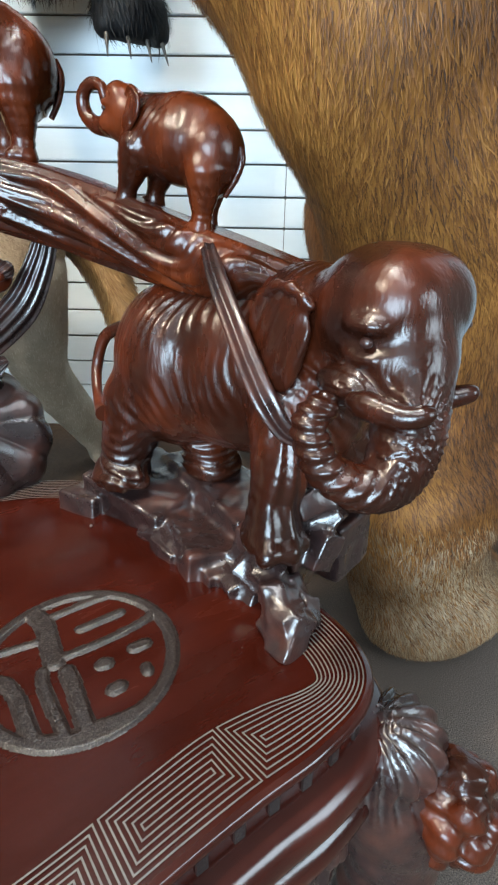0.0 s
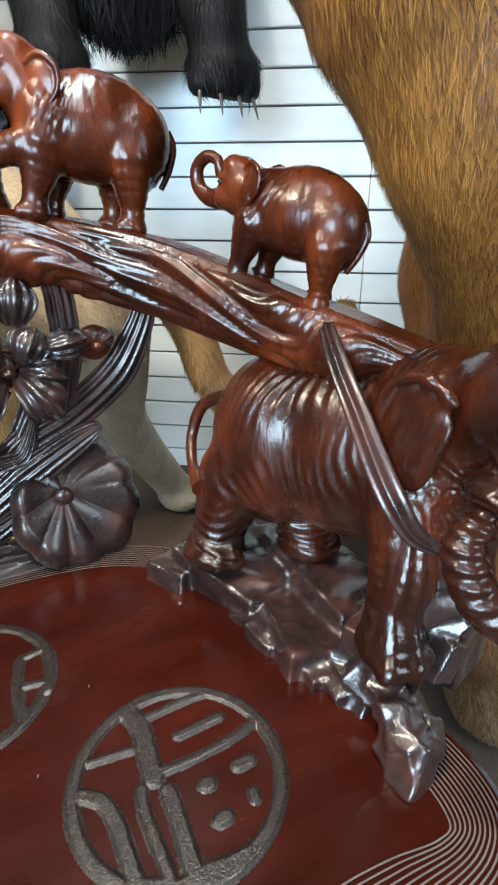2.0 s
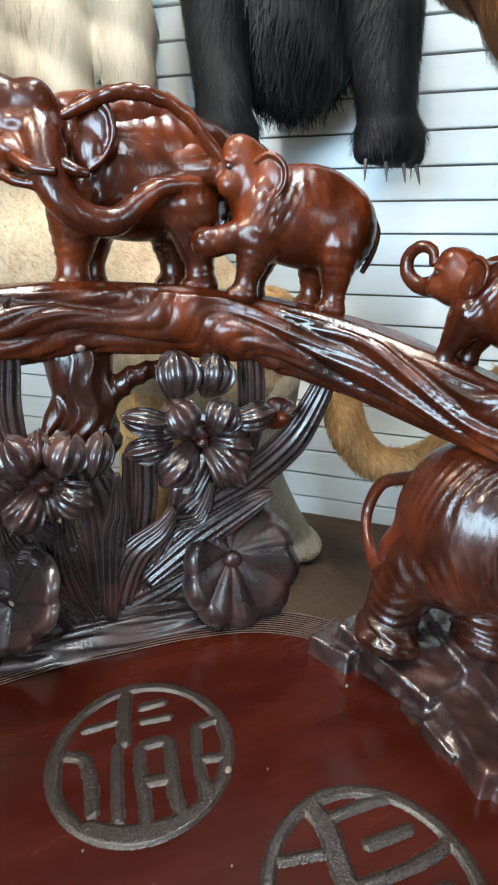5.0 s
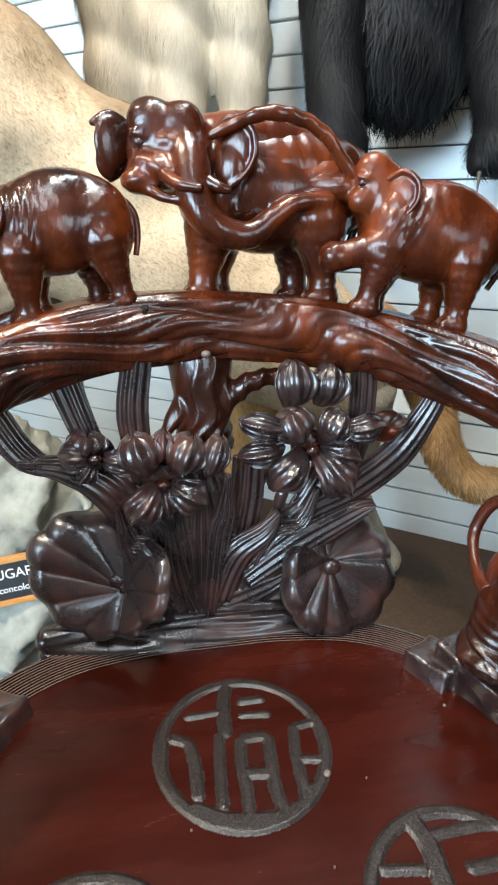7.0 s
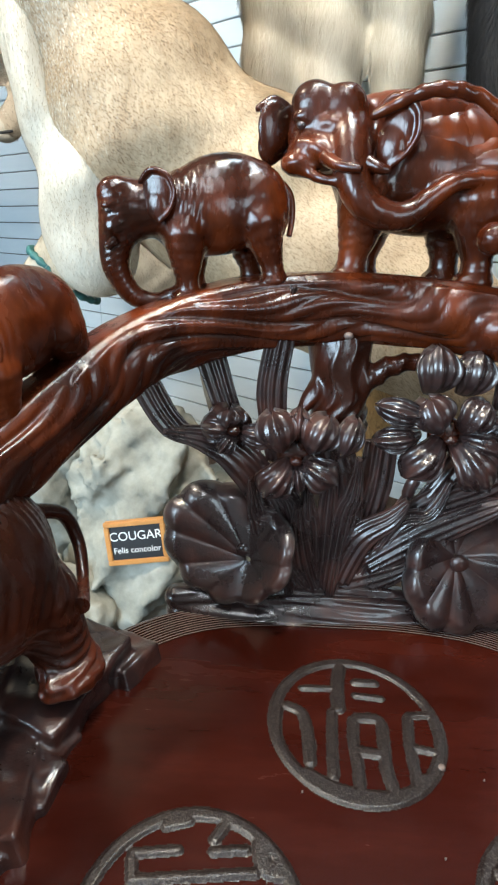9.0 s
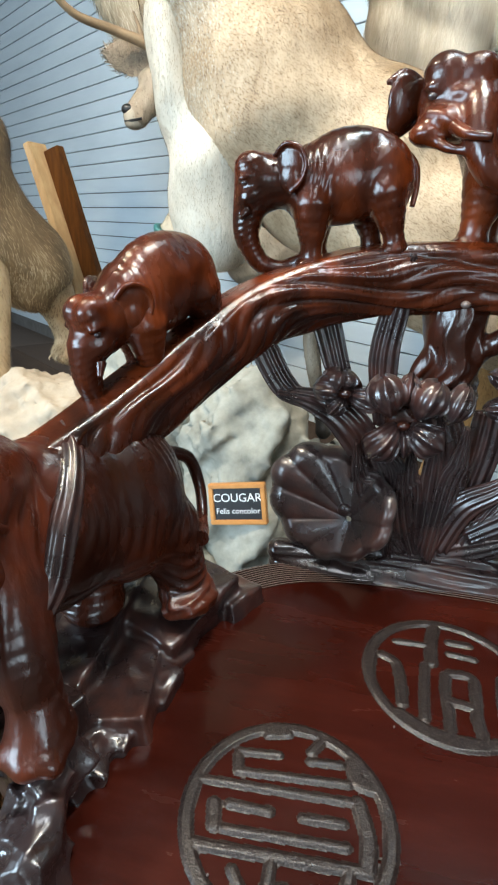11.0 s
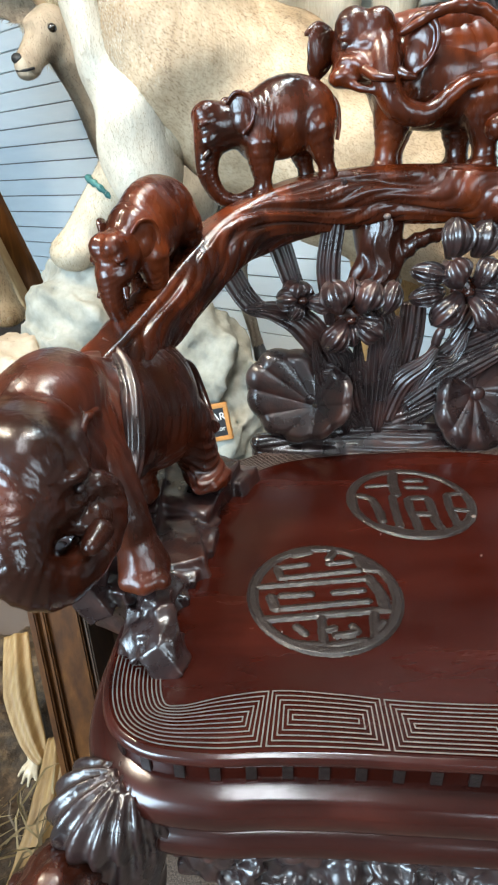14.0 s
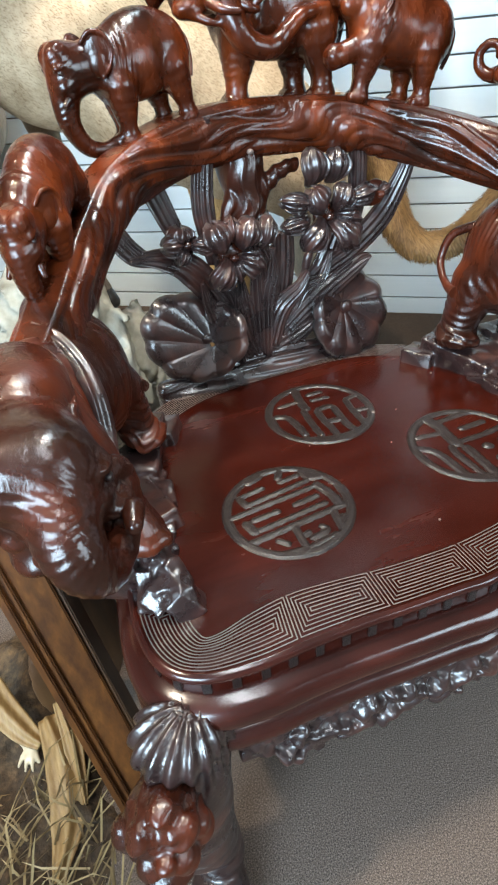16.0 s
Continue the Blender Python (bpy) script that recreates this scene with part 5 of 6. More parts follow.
# large brown mount standing on the carpet behind the chair
brown = thing("brown_animal_mount", "large brown furred animal mount standing on the carpet", "taxidermy", (0.85, 0.10, 0))
body = part("body", sculpt([*chain([(0.85, 0.06, 0.11), (0.81, 0.092, 0.382), (0.762, 0.087, 0.623), (0.691, 0.034, 0.826), (0.495, 0.001, 1.04), (0.403, 0.064, 1.223)], [0.118, 0.163, 0.139, 0.148, 0.145, 0.175], 4),
                            ball((0.88, 0.03, 0.10), (0.17, 0.12, 0.105)), ball((0.525, 0.229, 1.368), (0.23, 0.23, 0.23)), ball((0.90, 0.20, 0.80), (0.22, 0.20, 0.30)), ball((0.80, 0.25, 1.40), (0.30, 0.28, 0.34))], 0.010, 0.05, stand_in), BROWN_FUR, brown)
fur("fur", body, 190000, 0.022, 0.0006, lambda p: np.stack([0.25 + 0 * p[:, 0], -0.15 + 0 * p[:, 0], -1 + 0 * p[:, 0]], 1), BROWN_FUR, body, 3, 0.22, lambda m, n: (n @ np.array((-0.75, -0.66, 0.1)) > -0.35) * 1.0)

fur("fur", body, 40000, 0.020, 0.0007, (0.3, -0.3, -0.8), TAN_FUR, body, 4, 0.22, lambda m, n: np.clip((0.36 - m[:, 2]) / 0.2, 0, 1) * (n[:, 0] < 0.5))

# black bear hung on the wall, forepaws down
bear = thing("black_bear_mount", "black bear mount with hanging clawed forepaws", "taxidermy", (0.5, 0.95, 1.07))
body = part("body", sculpt([ball((0.50, 0.98, 1.62), (0.24, 0.13, 0.40)), ball((0.49, 0.96, 1.35), (0.13, 0.08, 0.12))], 0.012, 0.06, stand_in), BLACK_FUR, bear)
fur("fur", body, 14000, 0.07, 0.0014, (0, -0.1, -1), BLACK_FUR, body, 5, 0.25)
for arm, tip in (([(0.33, 1.00, 1.70), (0.32, 0.95, 1.45), (0.325, 0.93, 1.28), (0.325, 0.91, 1.20)], (0.325, 0.905, 1.155)), ([(0.60, 0.86, 1.66), (0.585, 0.76, 1.40), (0.59, 0.735, 1.24), (0.605, 0.735, 1.165)], (0.61, 0.73, 1.132))):
    fl = part("foreleg", sculpt([*chain(arm, [0.085, 0.072, 0.058, 0.052]), ball(tip, (0.074, 0.050, 0.048)), *[ball((tip[0] + dx, tip[1] - 0.026 + 0.4 * abs(dx), tip[2] - 0.030), (0.022, 0.024, 0.022)) for dx in (-0.054, -0.019, 0.019, 0.054)]], 0.007, 0.018), BLACK_FUR, bear)
    fur("fur", fl, 30000, 0.028, 0.0008, (0, -0.1, -1), BLACK_FUR, fl, 7, 0.30, lambda m, n, low=tip[2]: np.clip((m[:, 2] - low + 0.02) / 0.05, 0.05, 1))
    claws([((tip[0] + dx, tip[1] - 0.028 + 0.3 * abs(dx), tip[2] - 0.040), (dx * 3, -0.35, -1)) for dx in (-0.056, -0.019, 0.019, 0.056)], fl, CLAW, 0.046, 0.0068)

# cream hide hanging on the wall
hide = thing("cream_hide", "long-haired cream and grey hide hanging on the wall", "hide", (0.0, 1.15, 1.1))
body = part("body", sculpt([*chain([(-0.12, 1.20, 2.0), (-0.13, 1.19, 1.6), (-0.12, 1.18, 1.3), (-0.11, 1.18, 1.08)], [0.09, 0.075, 0.065, 0.05]), *chain([(0.03, 1.19, 2.0), (0.02, 1.18, 1.6), (0.03, 1.17, 1.1)], [0.10, 0.09, 0.06]),
                            *chain([(0.15, 1.16, 2.0), (0.15, 1.15, 1.6), (0.17, 1.14, 1.35), (0.165, 1.13, 1.16)], [0.09, 0.075, 0.06, 0.045])], 0.012, 0.05, stand_in), HIDE_FUR, hide)
fur("fur", body, 60000, 0.045, 0.0007, (0, -0.1, -1), HIDE_FUR, body, 9, 0.12, lambda m, n: (n[:, 1] < 0.3) * 1.0, 0.15, 0.10)

# cougar climbing over the rocks
cougar = thing("cougar_mount", "tan mounted cougar with pale chest climbing on rock", "taxidermy", (0.0, 0.75, 0.12))
body = part("body", sculpt([ball((-0.50, 0.74, 1.46), (0.12, 0.13, 0.16)), ball((-0.445, 0.74, 1.28), (0.125, 0.13, 0.15)), ball((-0.345, 0.77, 1.11), (0.185, 0.16, 0.185)), ball((-0.18, 0.79, 1.0), (0.20, 0.16, 0.175)),
                            ball((0.0, 0.77, 0.88), (0.20, 0.15, 0.165)), ball((0.16, 0.74, 0.79), (0.17, 0.14, 0.16)), ball((0.29, 0.69, 0.72), (0.12, 0.12, 0.13))], 0.010, 0.06, stand_in), TAN_FUR, cougar)
fur("fur", body, 110000, 0.008, 0.0007, (0.7, -0.1, -0.6), TAN_FUR, body, 11, 0.16, lambda m, n: (n[:, 1] < 0.35) * 1.0, 0.08, 0.25)
bib = part("chest", sculpt([ball((-0.565, 0.735, 1.42), (0.055, 0.11, 0.16)), ball((-0.490, 0.738, 1.20), (0.060, 0.11, 0.19)), ball((-0.430, 0.740, 1.01), (0.085, 0.105, 0.13)), ball((-0.435, 0.745, 0.90), (0.085, 0.085, 0.10))], 0.010, 0.05, stand_in), WHITE_FUR, cougar, "pale cream chest")
fur("fur", body, 22000, 0.008, 0.0006, (0.3, -0.1, -1), WHITE_FUR, bib, 14, 0.2, lambda m, n: np.exp(-((m[:, 0] + 0.47 + 0.30 * (1.2 - m[:, 2])) / 0.07) ** 2) * (n[:, 1] < 0.3), 0.08)
fur("fur", bib, 34000, 0.008, 0.0006, (0.1, -0.1, -1), WHITE_FUR, bib, 12, 0.2, None, 0.08)
for name, pts, rad, mat in (("foreleg", [(-0.40, 0.75, 0.97), (-0.47, 0.765, 0.89), (-0.56, 0.78, 0.80), (-0.62, 0.78, 0.735)], [0.085, 0.065, 0.05, 0.042], PALE_FUR), ("hind_leg", [(0.31, 0.68, 0.68), (0.335, 0.72, 0.56), (0.36, 0.78, 0.45), (0.435, 0.83, 0.32), (0.535, 0.885, 0.165)], [0.10, 0.075, 0.06, 0.05, 0.045], WHITE_FUR),
                            ("hind_leg", [(0.12, 0.77, 0.70), (0.13, 0.80, 0.5), (0.10, 0.86, 0.3), (0.13, 0.87, 0.165)], [0.10, 0.07, 0.055, 0.045], GOLD_FUR)):
    lg = part(name, sculpt([*chain(pts, rad), ball((pts[-1][0], pts[-1][1] - 0.012, pts[-1][2] - 0.005), (rad[-1] * 1.25, rad[-1] * 1.4, rad[-1] * 0.85))], 0.008, 0.03), mat, cougar)
    fur("fur", lg, 14000, 0.010, 0.0008, (0.2, -0.1, -1), mat, lg, 13, 0.2, None, 0.08)
tl = part("tail", sculpt(chain([(0.36, 0.72, 0.80), (0.455, 0.70, 0.74), (0.50, 0.67, 0.65), (0.525, 0.64, 0.555), (0.575, 0.60, 0.50), (0.65, 0.55, 0.52), (0.715, 0.50, 0.62), (0.735, 0.47, 0.70)], [0.055, 0.048, 0.042, 0.040, 0.038, 0.034, 0.030, 0.026]), 0.008, 0.02), GOLD_FUR, cougar, "long golden-brown tail")
fur("fur", tl, 12000, 0.020, 0.001, (0.4, 0, -1), GOLD_FUR, tl, 15, 0.3)


# ---- rocks ----
def crag(seed):
    rng = np.random.RandomState(seed)
    w = rng.uniform(8, 26, (7, 3)) * rng.choice((-1, 1), (7, 3))
    ph = rng.uniform(0, 6, 7)

    def f(x, y, z):
        s = 0
        for a, p in zip(w, ph):
            s = s + np.abs(np.sin(a[0] * x + a[1] * y + a[2] * z + p)) / 7
        t = 0
        for a, p in zip(w, ph):
            t = t + np.abs(np.sin(3.1 * (a[1] * x + a[2] * y + a[0] * z) + 2 * p)) / 7
        q = 0
        for a, p in zip(w, ph):
            q = q + np.abs(np.sin(8.3 * (a[2] * x + a[0] * y - a[1] * z) + 3 * p)) / 7
        return 0.075 * (s - 0.6) + 0.026 * (t - 0.6) + 0.011 * (q - 0.6)
    return f


for name, prims, seed, mat, label in (
        ("boulder", [ball((-0.62, 0.80, 0.40), (0.19, 0.17, 0.30)), ball((-0.66, 0.84, 0.58), (0.12, 0.13, 0.12))], 2, ROCK, "tall pale grey boulder carrying the cougar"),
        ("boulder", [ball((-0.36, 0.76, 0.36), (0.17, 0.14, 0.24)), ball((-0.34, 0.70, 0.25), (0.16, 0.15, 0.15))], 4, ROCK, "pale grey boulder with the name plate"),
        ("boulder", [ball((-0.18, 0.86, 0.25), (0.13, 0.12, 0.16)), ball((-0.52, 0.56, 0.16), (0.14, 0.12, 0.16))], 6, ROCK, "low pale grey boulder"),
        ("boulder", [ball((-1.02, 0.80, 0.32), (0.32, 0.24, 0.21)), ball((-0.82, 0.69, 0.36), (0.20, 0.16, 0.21)), ball((-1.0, 0.80, 0.1), (0.34, 0.26, 0.12))], 8, BEIGE_ROCK, "broad beige boulder under a pale wild cat")):
    tagged(part(name, sculpt(prims, 0.008, 0.05, crag(seed)), mat), label, "rock", "boulders of the display")

# name plate on the boulder
plate = thing("name_plate", "black name plate in an orange wooden frame, on the boulder", "sign", (-0.338, 0.575, 0.352))
turn = pose(-0.333, 0.578, 0.366, 78, -10, -2)
ORANGE = surface("orange_wood", [(0.3, (0.42, 0.16, 0.03)), (0.7, (0.60, 0.28, 0.08))], scale=30, stretch=(1, 6, 1), rough=0.4)
BLACKBOARD = surface("black_plate", [(0.3, (0.012, 0.012, 0.013)), (0.7, (0.022, 0.022, 0.024))], scale=50, rough=0.4)
WHITE = surface("white_lettering", [(0.3, (0.72, 0.72, 0.70)), (0.7, (0.8, 0.8, 0.78))], scale=50, rough=0.5)
for c, r in (((0, 0.038, 0), (0.060, 0.005, 0.008)), ((0, -0.038, 0), (0.060, 0.005, 0.008)), ((-0.055, 0, 0), (0.005, 0.033, 0.008)), ((0.055, 0, 0), (0.005, 0.033, 0.008))):
    bm = block(c, r, None, 0.0015)
    bm.transform(turn)
    part("frame_rail", bm, ORANGE, plate)
bm = block((0, 0, -0.001), (0.0505, 0.0335, 0.005))
bm.transform(turn)
part("panel", bm, BLACKBOARD, plate)
for words, size, y in (("COUGAR", 0.0245, 0.005), ("Felis concolor", 0.0165, -0.020)):
    cu = bpy.data.curves.new("lettering", "FONT")
    cu.body, cu.size, cu.align_x, cu.extrude = words, size, "CENTER", 0.0003
    tmp = new("lettering", cu)
    bpy.context.view_layer.update()
    me = bpy.data.meshes.new_from_object(tmp.evaluated_get(bpy.context.evaluated_depsgraph_get()))
    bpy.data.objects.remove(tmp)
    me.transform(turn @ pose(0, y, 0.0046))
    part("lettering", me, WHITE, plate)

# ---- deer, pale cat and things at the far side ----
deer = thing("mule_deer_mount", "mounted deer with antlers and a black nose", "taxidermy", (-0.7, 1.55, 0.9))
head = part("head", sculpt([ball((-0.795, 1.395, 1.272), (0.062, 0.072, 0.066)), limb((-0.81, 1.375, 1.255), (-0.862, 1.325, 1.190), 0.052, 0.033), ball((-0.862, 1.325, 1.172), (0.032, 0.028, 0.020)), ball((-0.82, 1.36, 1.285), (0.045, 0.03, 0.02)),
                            *chain([(-0.755, 1.44, 1.23), (-0.70, 1.53, 1.13), (-0.63, 1.62, 0.98), (-0.52, 1.70, 0.85)], [0.078, 0.10, 0.14, 0.19])], 0.007, 0.02), DEER_FUR, deer)
fur("fur", head, 22000, 0.010, 0.0008, (0.3, 0.2, -0.8), DEER_FUR, head, 17, 0.18, None, 0.08)
mz = part("muzzle", sculpt([limb((-0.852, 1.332, 1.204), (-0.868, 1.318, 1.180), 0.033, 0.030), ball((-0.866, 1.318, 1.160), (0.027, 0.024, 0.015))], 0.005, 0.01), WHITE_FUR, head, "white muzzle")
part("nose", sculpt([ball((-0.879, 1.302, 1.195), (0.019, 0.014, 0.015)), ball((-0.876, 1.302, 1.178), (0.008, 0.008, 0.009))], 0.003, 0.006), NOSE, head)
part("mouth", tube(spline([(-0.835, 1.300, 1.172), (-0.862, 1.292, 1.166), (-0.888, 1.300, 1.166)], 5), np.full(11, 0.0035), 8), NOSE, head)
for p in ((-0.850, 1.352, 1.262), (-0.775, 1.330, 1.268)):
    part("eye", sculpt([ball(p, (0.014, 0.012, 0.012))], 0.003, 0.003), GLASS_EYE, head)
for a, b in (((-0.835, 1.385, 1.315), (-0.965, 1.345, 1.345)), ((-0.735, 1.39, 1.32), (-0.66, 1.35, 1.385))):
    q = [a, tuple(0.5 * (np.array(a) + b) + (0, 0, 0.01)), b]
    er = part("ear", ribbon(q, [0.018, 0.045, 0.042, 0.004], (0, -1, 0.2), 0.010, 1, 0.002, -0.5), DEER_FUR, head)
    fur("fur", er, 1500, 0.018, 0.001, (np.array(b) - a).tolist(), DEER_FUR, er, 18, 0.25)
for pts, rad in (([(-0.80, 1.39, 1.325), (-0.835, 1.36, 1.365), (-0.91, 1.30, 1.385), (-0.985, 1.21, 1.40), (-1.03, 1.12, 1.46)], (0.017, 0.008)), ([(-0.845, 1.355, 1.368), (-0.85, 1.34, 1.40), (-0.862, 1.33, 1.435)], (0.010, 0.003)), ([(-0.75, 1.40, 1.33), (-0.72, 1.38, 1.42), (-0.70, 1.35, 1.55)], (0.017, 0.008))):
    q = spline(pts, 8)
    part("antler", tube(q, np.linspace(*rad, len(q)), 10), ANTLER, head)
lg = part("leg", sculpt(chain([(-0.285, 1.02, 0.90), (-0.262, 1.0, 0.72), (-0.268, 0.98, 0.62), (-0.235, 0.95, 0.48), (-0.225, 0.94, 0.44)], [0.045, 0.026, 0.022, 0.016, 0.018]), 0.005, 0.01), DEER_FUR, deer)
fur("fur", lg, 4000, 0.009, 0.0008, (0, -0.1, -1), DEER_FUR, lg, 27, 0.18, None, 0.05)
part("hoof", sculpt([limb((-0.224, 0.94, 0.437), (-0.215, 0.925, 0.405), 0.016, 0.021)], 0.004, 0.004), CLAW, lg)
deer.location += Vector((0.026, 0.022, 0.0))
TEAL = surface("teal_braid", [(0.3, (0.012, 0.06, 0.06)), (0.7, (0.05, 0.19, 0.17))], scale=60, rough=0.6, bump=0.4, bump_scale=160)
q = spline([(-0.515, 0.715, 0.855), (-0.475, 0.755, 0.805), (-0.450, 0.800, 0.788), (-0.475, 0.835, 0.800), (-0.525, 0.838, 0.840), (-0.560, 0.790, 0.880), (-0.550, 0.735, 0.880)], 10, True)
q = np.vstack([q, q[:1]])
tagged(part("braided_cord", tube(q, 0.0065 + 0.0016 * np.sin(np.arange(len(q)) * 1.7), 12, None, (1, 1), False), TEAL), "teal braided cord looped round the cougar's foreleg", "cord")
# pale animal behind the deer
goat = thing("pale_animal_mount", "pale long-haired animal mount behind the deer", "taxidermy", (-0.9, 1.7, 1.2))
body = part("body", sculpt([ball((-0.86, 1.66, 1.62), (0.22, 0.16, 0.22)), ball((-0.70, 1.68, 1.45), (0.16, 0.14, 0.20)), limb((-0.98, 1.60, 1.62), (-0.80, 1.62, 1.25), 0.10, 0.05)], 0.012, 0.05, stand_in), PALE_FUR, goat)
fur("fur", body, 12000, 0.05, 0.0013, (0.2, 0, -1), PALE_FUR, body, 19, 0.25)
SANDY_FUR = coat("sandy_fur", (0.14, 0.085, 0.04), (0.34, 0.23, 0.12), (0.55, 0.41, 0.25), 9)
cat = thing("pale_cat_mount", "pale sandy wild cat mount standing on the boulder", "taxidermy", (-1.0, 0.8, 0.5))
body = part("body", sculpt([ball((-1.12, 0.82, 1.02), (0.17, 0.17, 0.20)), ball((-1.06, 0.88, 0.86), (0.13, 0.14, 0.14)), ball((-1.0, 0.97, 0.78), (0.11, 0.12, 0.12)), ball((-1.22, 0.74, 1.15), (0.14, 0.15, 0.16))], 0.010, 0.05, stand_in), SANDY_FUR, cat)
fur("fur", body, 20000, 0.018, 0.001, (0.4, 0, -1), SANDY_FUR, body, 21, 0.25)
for pts, rad in (([(-1.06, 0.82, 0.86), (-1.01, 0.80, 0.74), (-0.99, 0.76, 0.62), (-0.975, 0.725, 0.545)], [0.08, 0.055, 0.045, 0.042]), ([(-0.99, 0.99, 0.76), (-0.95, 1.02, 0.66), (-0.925, 1.03, 0.55)], [0.08, 0.05, 0.038])):
    lg = part("leg", sculpt([*chain(pts, rad), ball((pts[-1][0], pts[-1][1] - 0.02, pts[-1][2] - 0.008), (0.052, 0.055, 0.032))], 0.008, 0.025), SANDY_FUR, cat)
    fur("fur", lg, 7000, 0.014, 0.0009, (0.1, -0.1, -1), SANDY_FUR, lg, 22, 0.2)
    claws([((pts[-1][0] + dx, pts[-1][1] - 0.068, pts[-1][2] - 0.012), (0, -0.8, -0.6)) for dx in (-0.03, -0.01, 0.01, 0.03)], lg, PALE_CLAW, 0.014, 0.004)
for a, b, r, mat in (((-1.10, 1.22, 1.09), (-0.90, 1.18, 0.45), (0.035, 0.012), LIGHT_PINE), ((-1.055, 1.24, 1.08), (-0.855, 1.20, 0.45), (0.014, 0.03), PINE)):
    a, b = Vector(a), Vector(b)
    bm = block((0, 0, 0), (r[0], r[1], (a - b).length / 2), None, 0.002)
    bm.transform(Matrix.Translation((a + b) / 2) @ (a - b).to_track_quat("Z", "Y").to_matrix().to_4x4())
    tagged(part("leaning_board", bm, mat), "pine board leaning against the slatwall", "board", "leaning boards")
pelt = thing("black_pelt", "black fur pelt hanging on the wall", "pelt", (-1.3, 1.35, 1.0))
body = part("body", sculpt([ball((-1.38, 1.30, 1.45), (0.13, 0.08, 0.38))], 0.012, 0.03, stand_in), BLACK_FUR, pelt)
fur("fur", body, 5000, 0.05, 0.0013, (0, 0, -1), BLACK_FUR, body, 25, 0.25)

# ---- wooden frame and dry scraps beside the chair ----
fr = thing("wooden_frame", "varnished pine frame, its unlit inner face coloured darker, leaning beside the chair", "frame", (-0.46, -0.2, 0))
A, B = Vector((-0.408, -0.146, 0.012)), Vector((-0.492, 0.090, 0.576))
axis = (B - A).normalized()
side = axis.cross(Vector((0, -1, 0.4))).normalized()
face = side.cross(axis).normalized()
turn = Matrix((side, face, axis)).transposed().to_4x4()
# the inner board's darker wood colour paints the unlit side of the frame
for x, y, r, mat in ((-0.034, 0.0, (0.034, 0.010), PINE), (0.003, -0.035, (0.003, 0.046), DARK_PINE), (-0.062, 0.012, (0.005, 0.006), PINE), (-0.048, 0.012, (0.003, 0.005), PINE), (-0.005, 0.012, (0.004, 0.004), PINE)):
    bm = block((0, 0, 0), (r[0], r[1], (B - A).length / 2), None, 0.002)
    bm.transform(Matrix.Translation((A + B) / 2 + side * x + face * y) @ turn)
    part("frame_board", bm, mat, fr)
tagged(part("round_board", sculpt([ball((-0.478, 0.055, 0.155), (0.085, 0.016, 0.155), (0, 8, 20))], 0.006, 0.004), DARK_PINE), "dark rounded board standing on the carpet", "board")

SOIL = surface("dark_leaf_mulch", [(0.3, (0.0084, 0.0056, 0.0035)), (0.5, (0.042, 0.0252, 0.0126)), (0.7, (0.14, 0.084, 0.0385))], scale=70, rough=0.95, bump=1.0, bump_scale=90)
STRAW = surface("dry_straw", [(0.3, (0.078, 0.0455, 0.0143)), (0.5, (0.156, 0.0975, 0.03575)), (0.7, (0.273, 0.195, 0.091))], scale=20, rough=0.6, island=0.5)
HUSK = surface("dry_husk", [(0.3, (0.14, 0.07, 0.021)), (0.5, (0.238, 0.14, 0.049)), (0.7, (0.35, 0.238, 0.105))], scale=26, stretch=(6, 1, 1), rough=0.55, bump=0.4, bump_scale=80)
tagged(part("mulch_bed", sculpt([ball((-0.80, -0.02, -0.01), (0.34, 0.36, 0.05)), ball((-0.66, 0.12, 0.0), (0.16, 0.14, 0.06))], 0.009, 0.03, crag(12)), SOIL), "bed of dark leaf mulch on the carpet", "mulch")
rng = np.random.RandomState(31)
n = 420
base = np.stack([rng.uniform(-0.86, -0.50, n), rng.uniform(-0.30, -0.05, n), rng.uniform(0.0, 0.03, n)], 1)
d = np.stack([rng.normal(0.1, 0.5, n), rng.normal(0.2, 0.5, n), rng.uniform(0.15, 1.0, n)], 1)
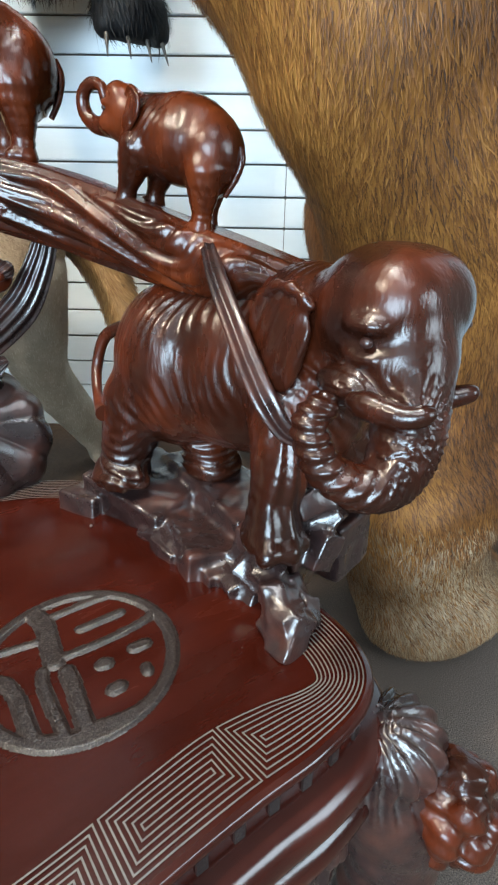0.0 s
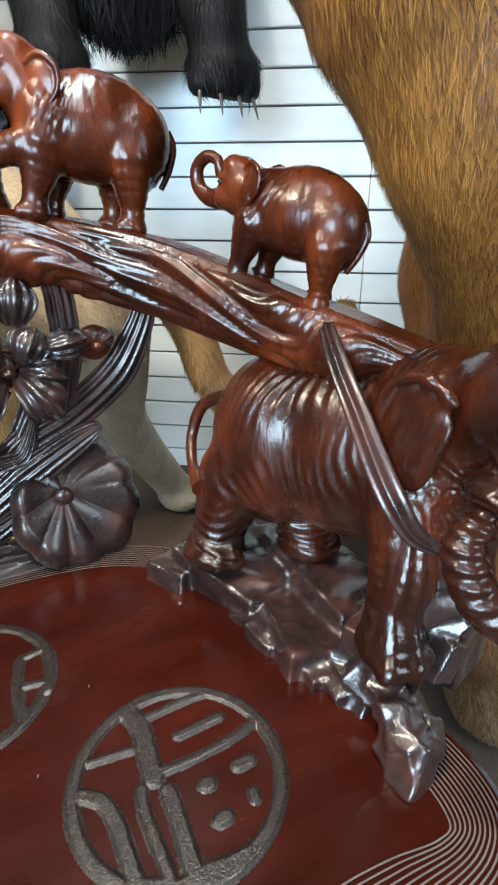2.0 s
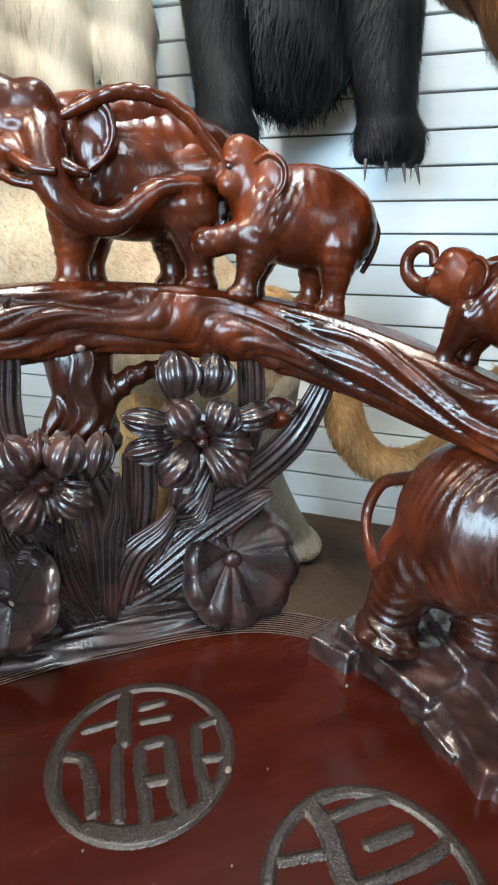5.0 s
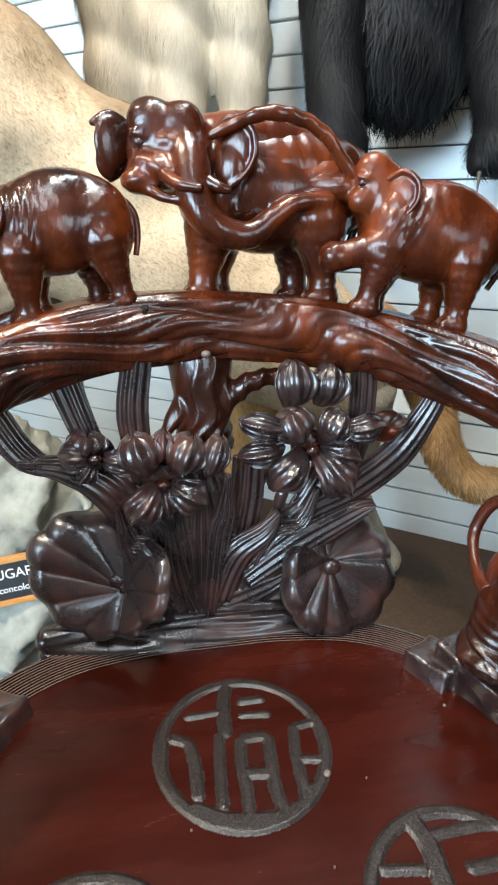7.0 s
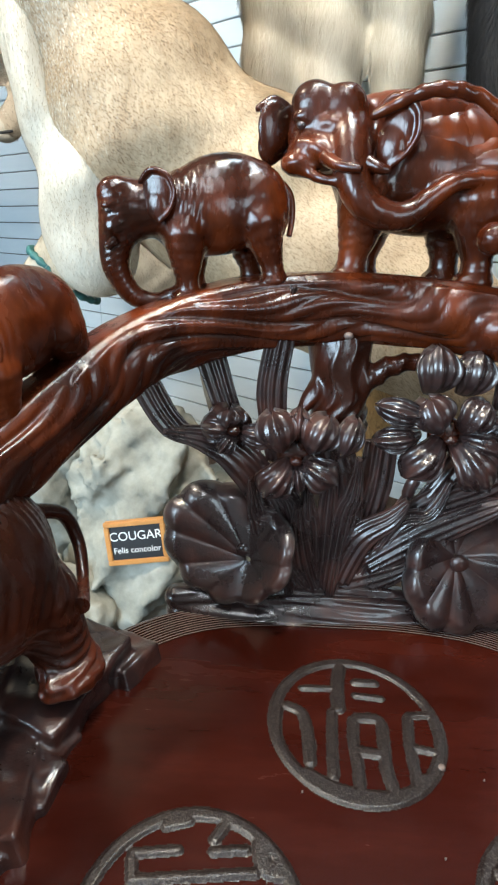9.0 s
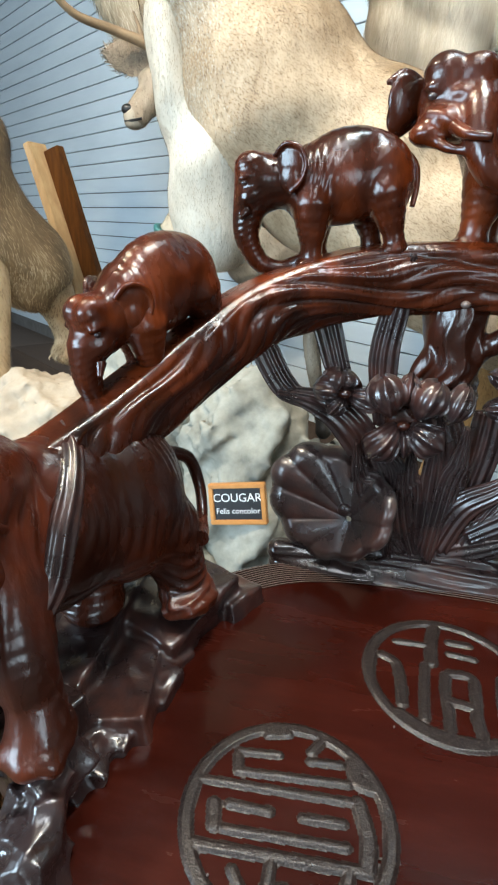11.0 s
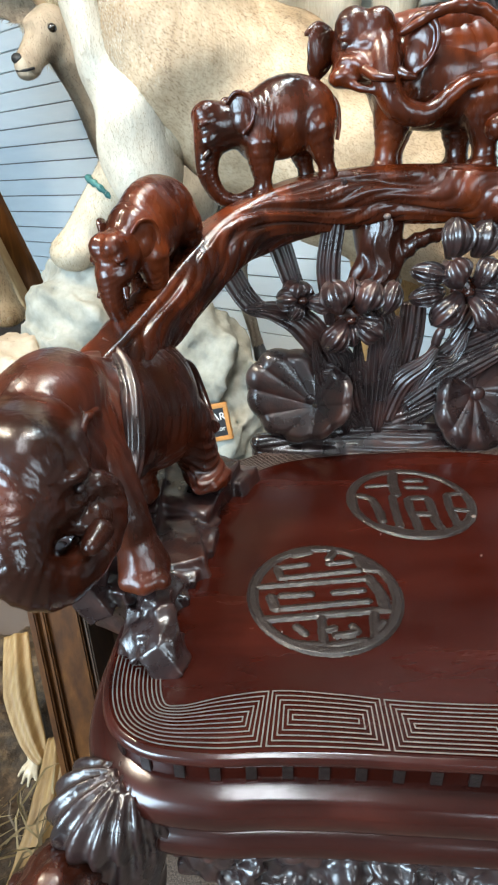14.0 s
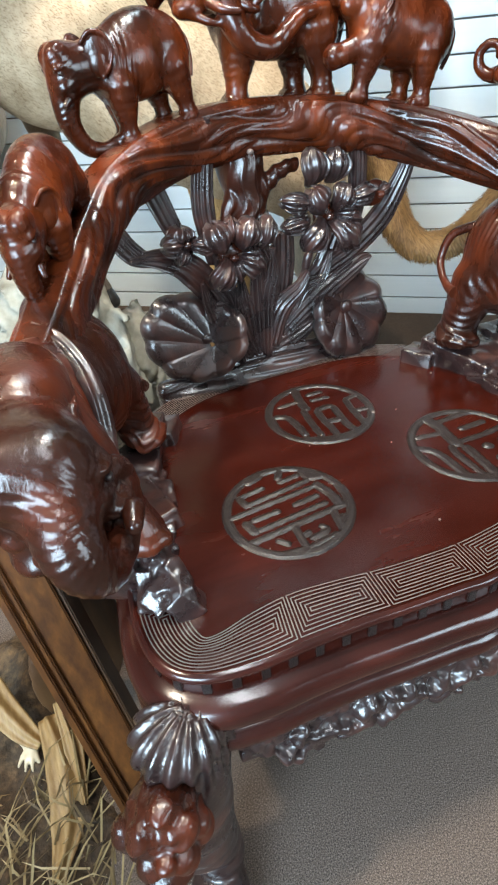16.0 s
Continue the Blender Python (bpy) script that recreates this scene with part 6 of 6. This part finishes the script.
d /= np.linalg.norm(d, axis=1)[:, None]
ln = rng.uniform(0.04, 0.13, (n, 1))
sd = np.cross(d, (0.3, -0.8, 0.5)) * 0.0016
mid = base + d * ln * 0.55 + (0, 0, 0.008)
tip = base + d * ln + np.stack([rng.normal(0, 0.012, n), rng.normal(0, 0.012, n), -0.012 * np.ones(n)], 1)
vs = np.stack([base - sd, base + sd, mid - sd, mid + sd, tip], 1).reshape(-1, 3)
k = np.arange(n)[:, None] * 5
tagged(part("straw", mesh_from("straw", vs, np.concatenate([k + (0, 1, 3), k + (0, 3, 2), k + (2, 3, 4)])), STRAW), "loose dry straw on the mulch", "straw", kind="stuff")
for path, w in (([(-0.560, 0.02, 0.075), (-0.548, -0.06, 0.050), (-0.560, -0.13, 0.022), (-0.585, -0.19, 0.012)], [0.014, 0.028, 0.024, 0.006]), ([(-0.66, 0.16, 0.16), (-0.635, 0.08, 0.11), (-0.600, 0.02, 0.075), (-0.575, -0.01, 0.06)], [0.020, 0.026, 0.020, 0.010]),
                ([(-0.535, 0.03, 0.10), (-0.528, -0.04, 0.06), (-0.53, -0.11, 0.02)], [0.008, 0.015, 0.004])):
    tagged(part("dry_husk", ribbon(path, w, (0.2, -0.6, 1), 0.004, 2, 0.003, 0.9), HUSK), "curled tan dry leaf husk on the mulch", "leaf", "dry husks")
prims = [*chain([(-0.64, 0.09, 0.10), (-0.610, 0.03, 0.065), (-0.592, 0.0, 0.048)], [0.014, 0.012, 0.012])]
for i, a in enumerate((-60, -25, 5, 35)):
    e = Vector((math.sin(radians(a)) * 0.8 - 0.3, -math.cos(radians(a)), -0.55)).normalized() * 0.036
    prims += chain([(-0.592, 0.0, 0.048), tuple(Vector((-0.592, 0.0, 0.050)) + e * 0.55 + Vector((0, 0, 0.005))), tuple(Vector((-0.592, 0.0, 0.048)) + e)], [0.007, 0.0045, 0.002])
tagged(part("dried_claw_foot", sculpt(prims, 0.0022, 0.004), PALE_CLAW), "small pale dried claw foot on the mulch", "claw foot")
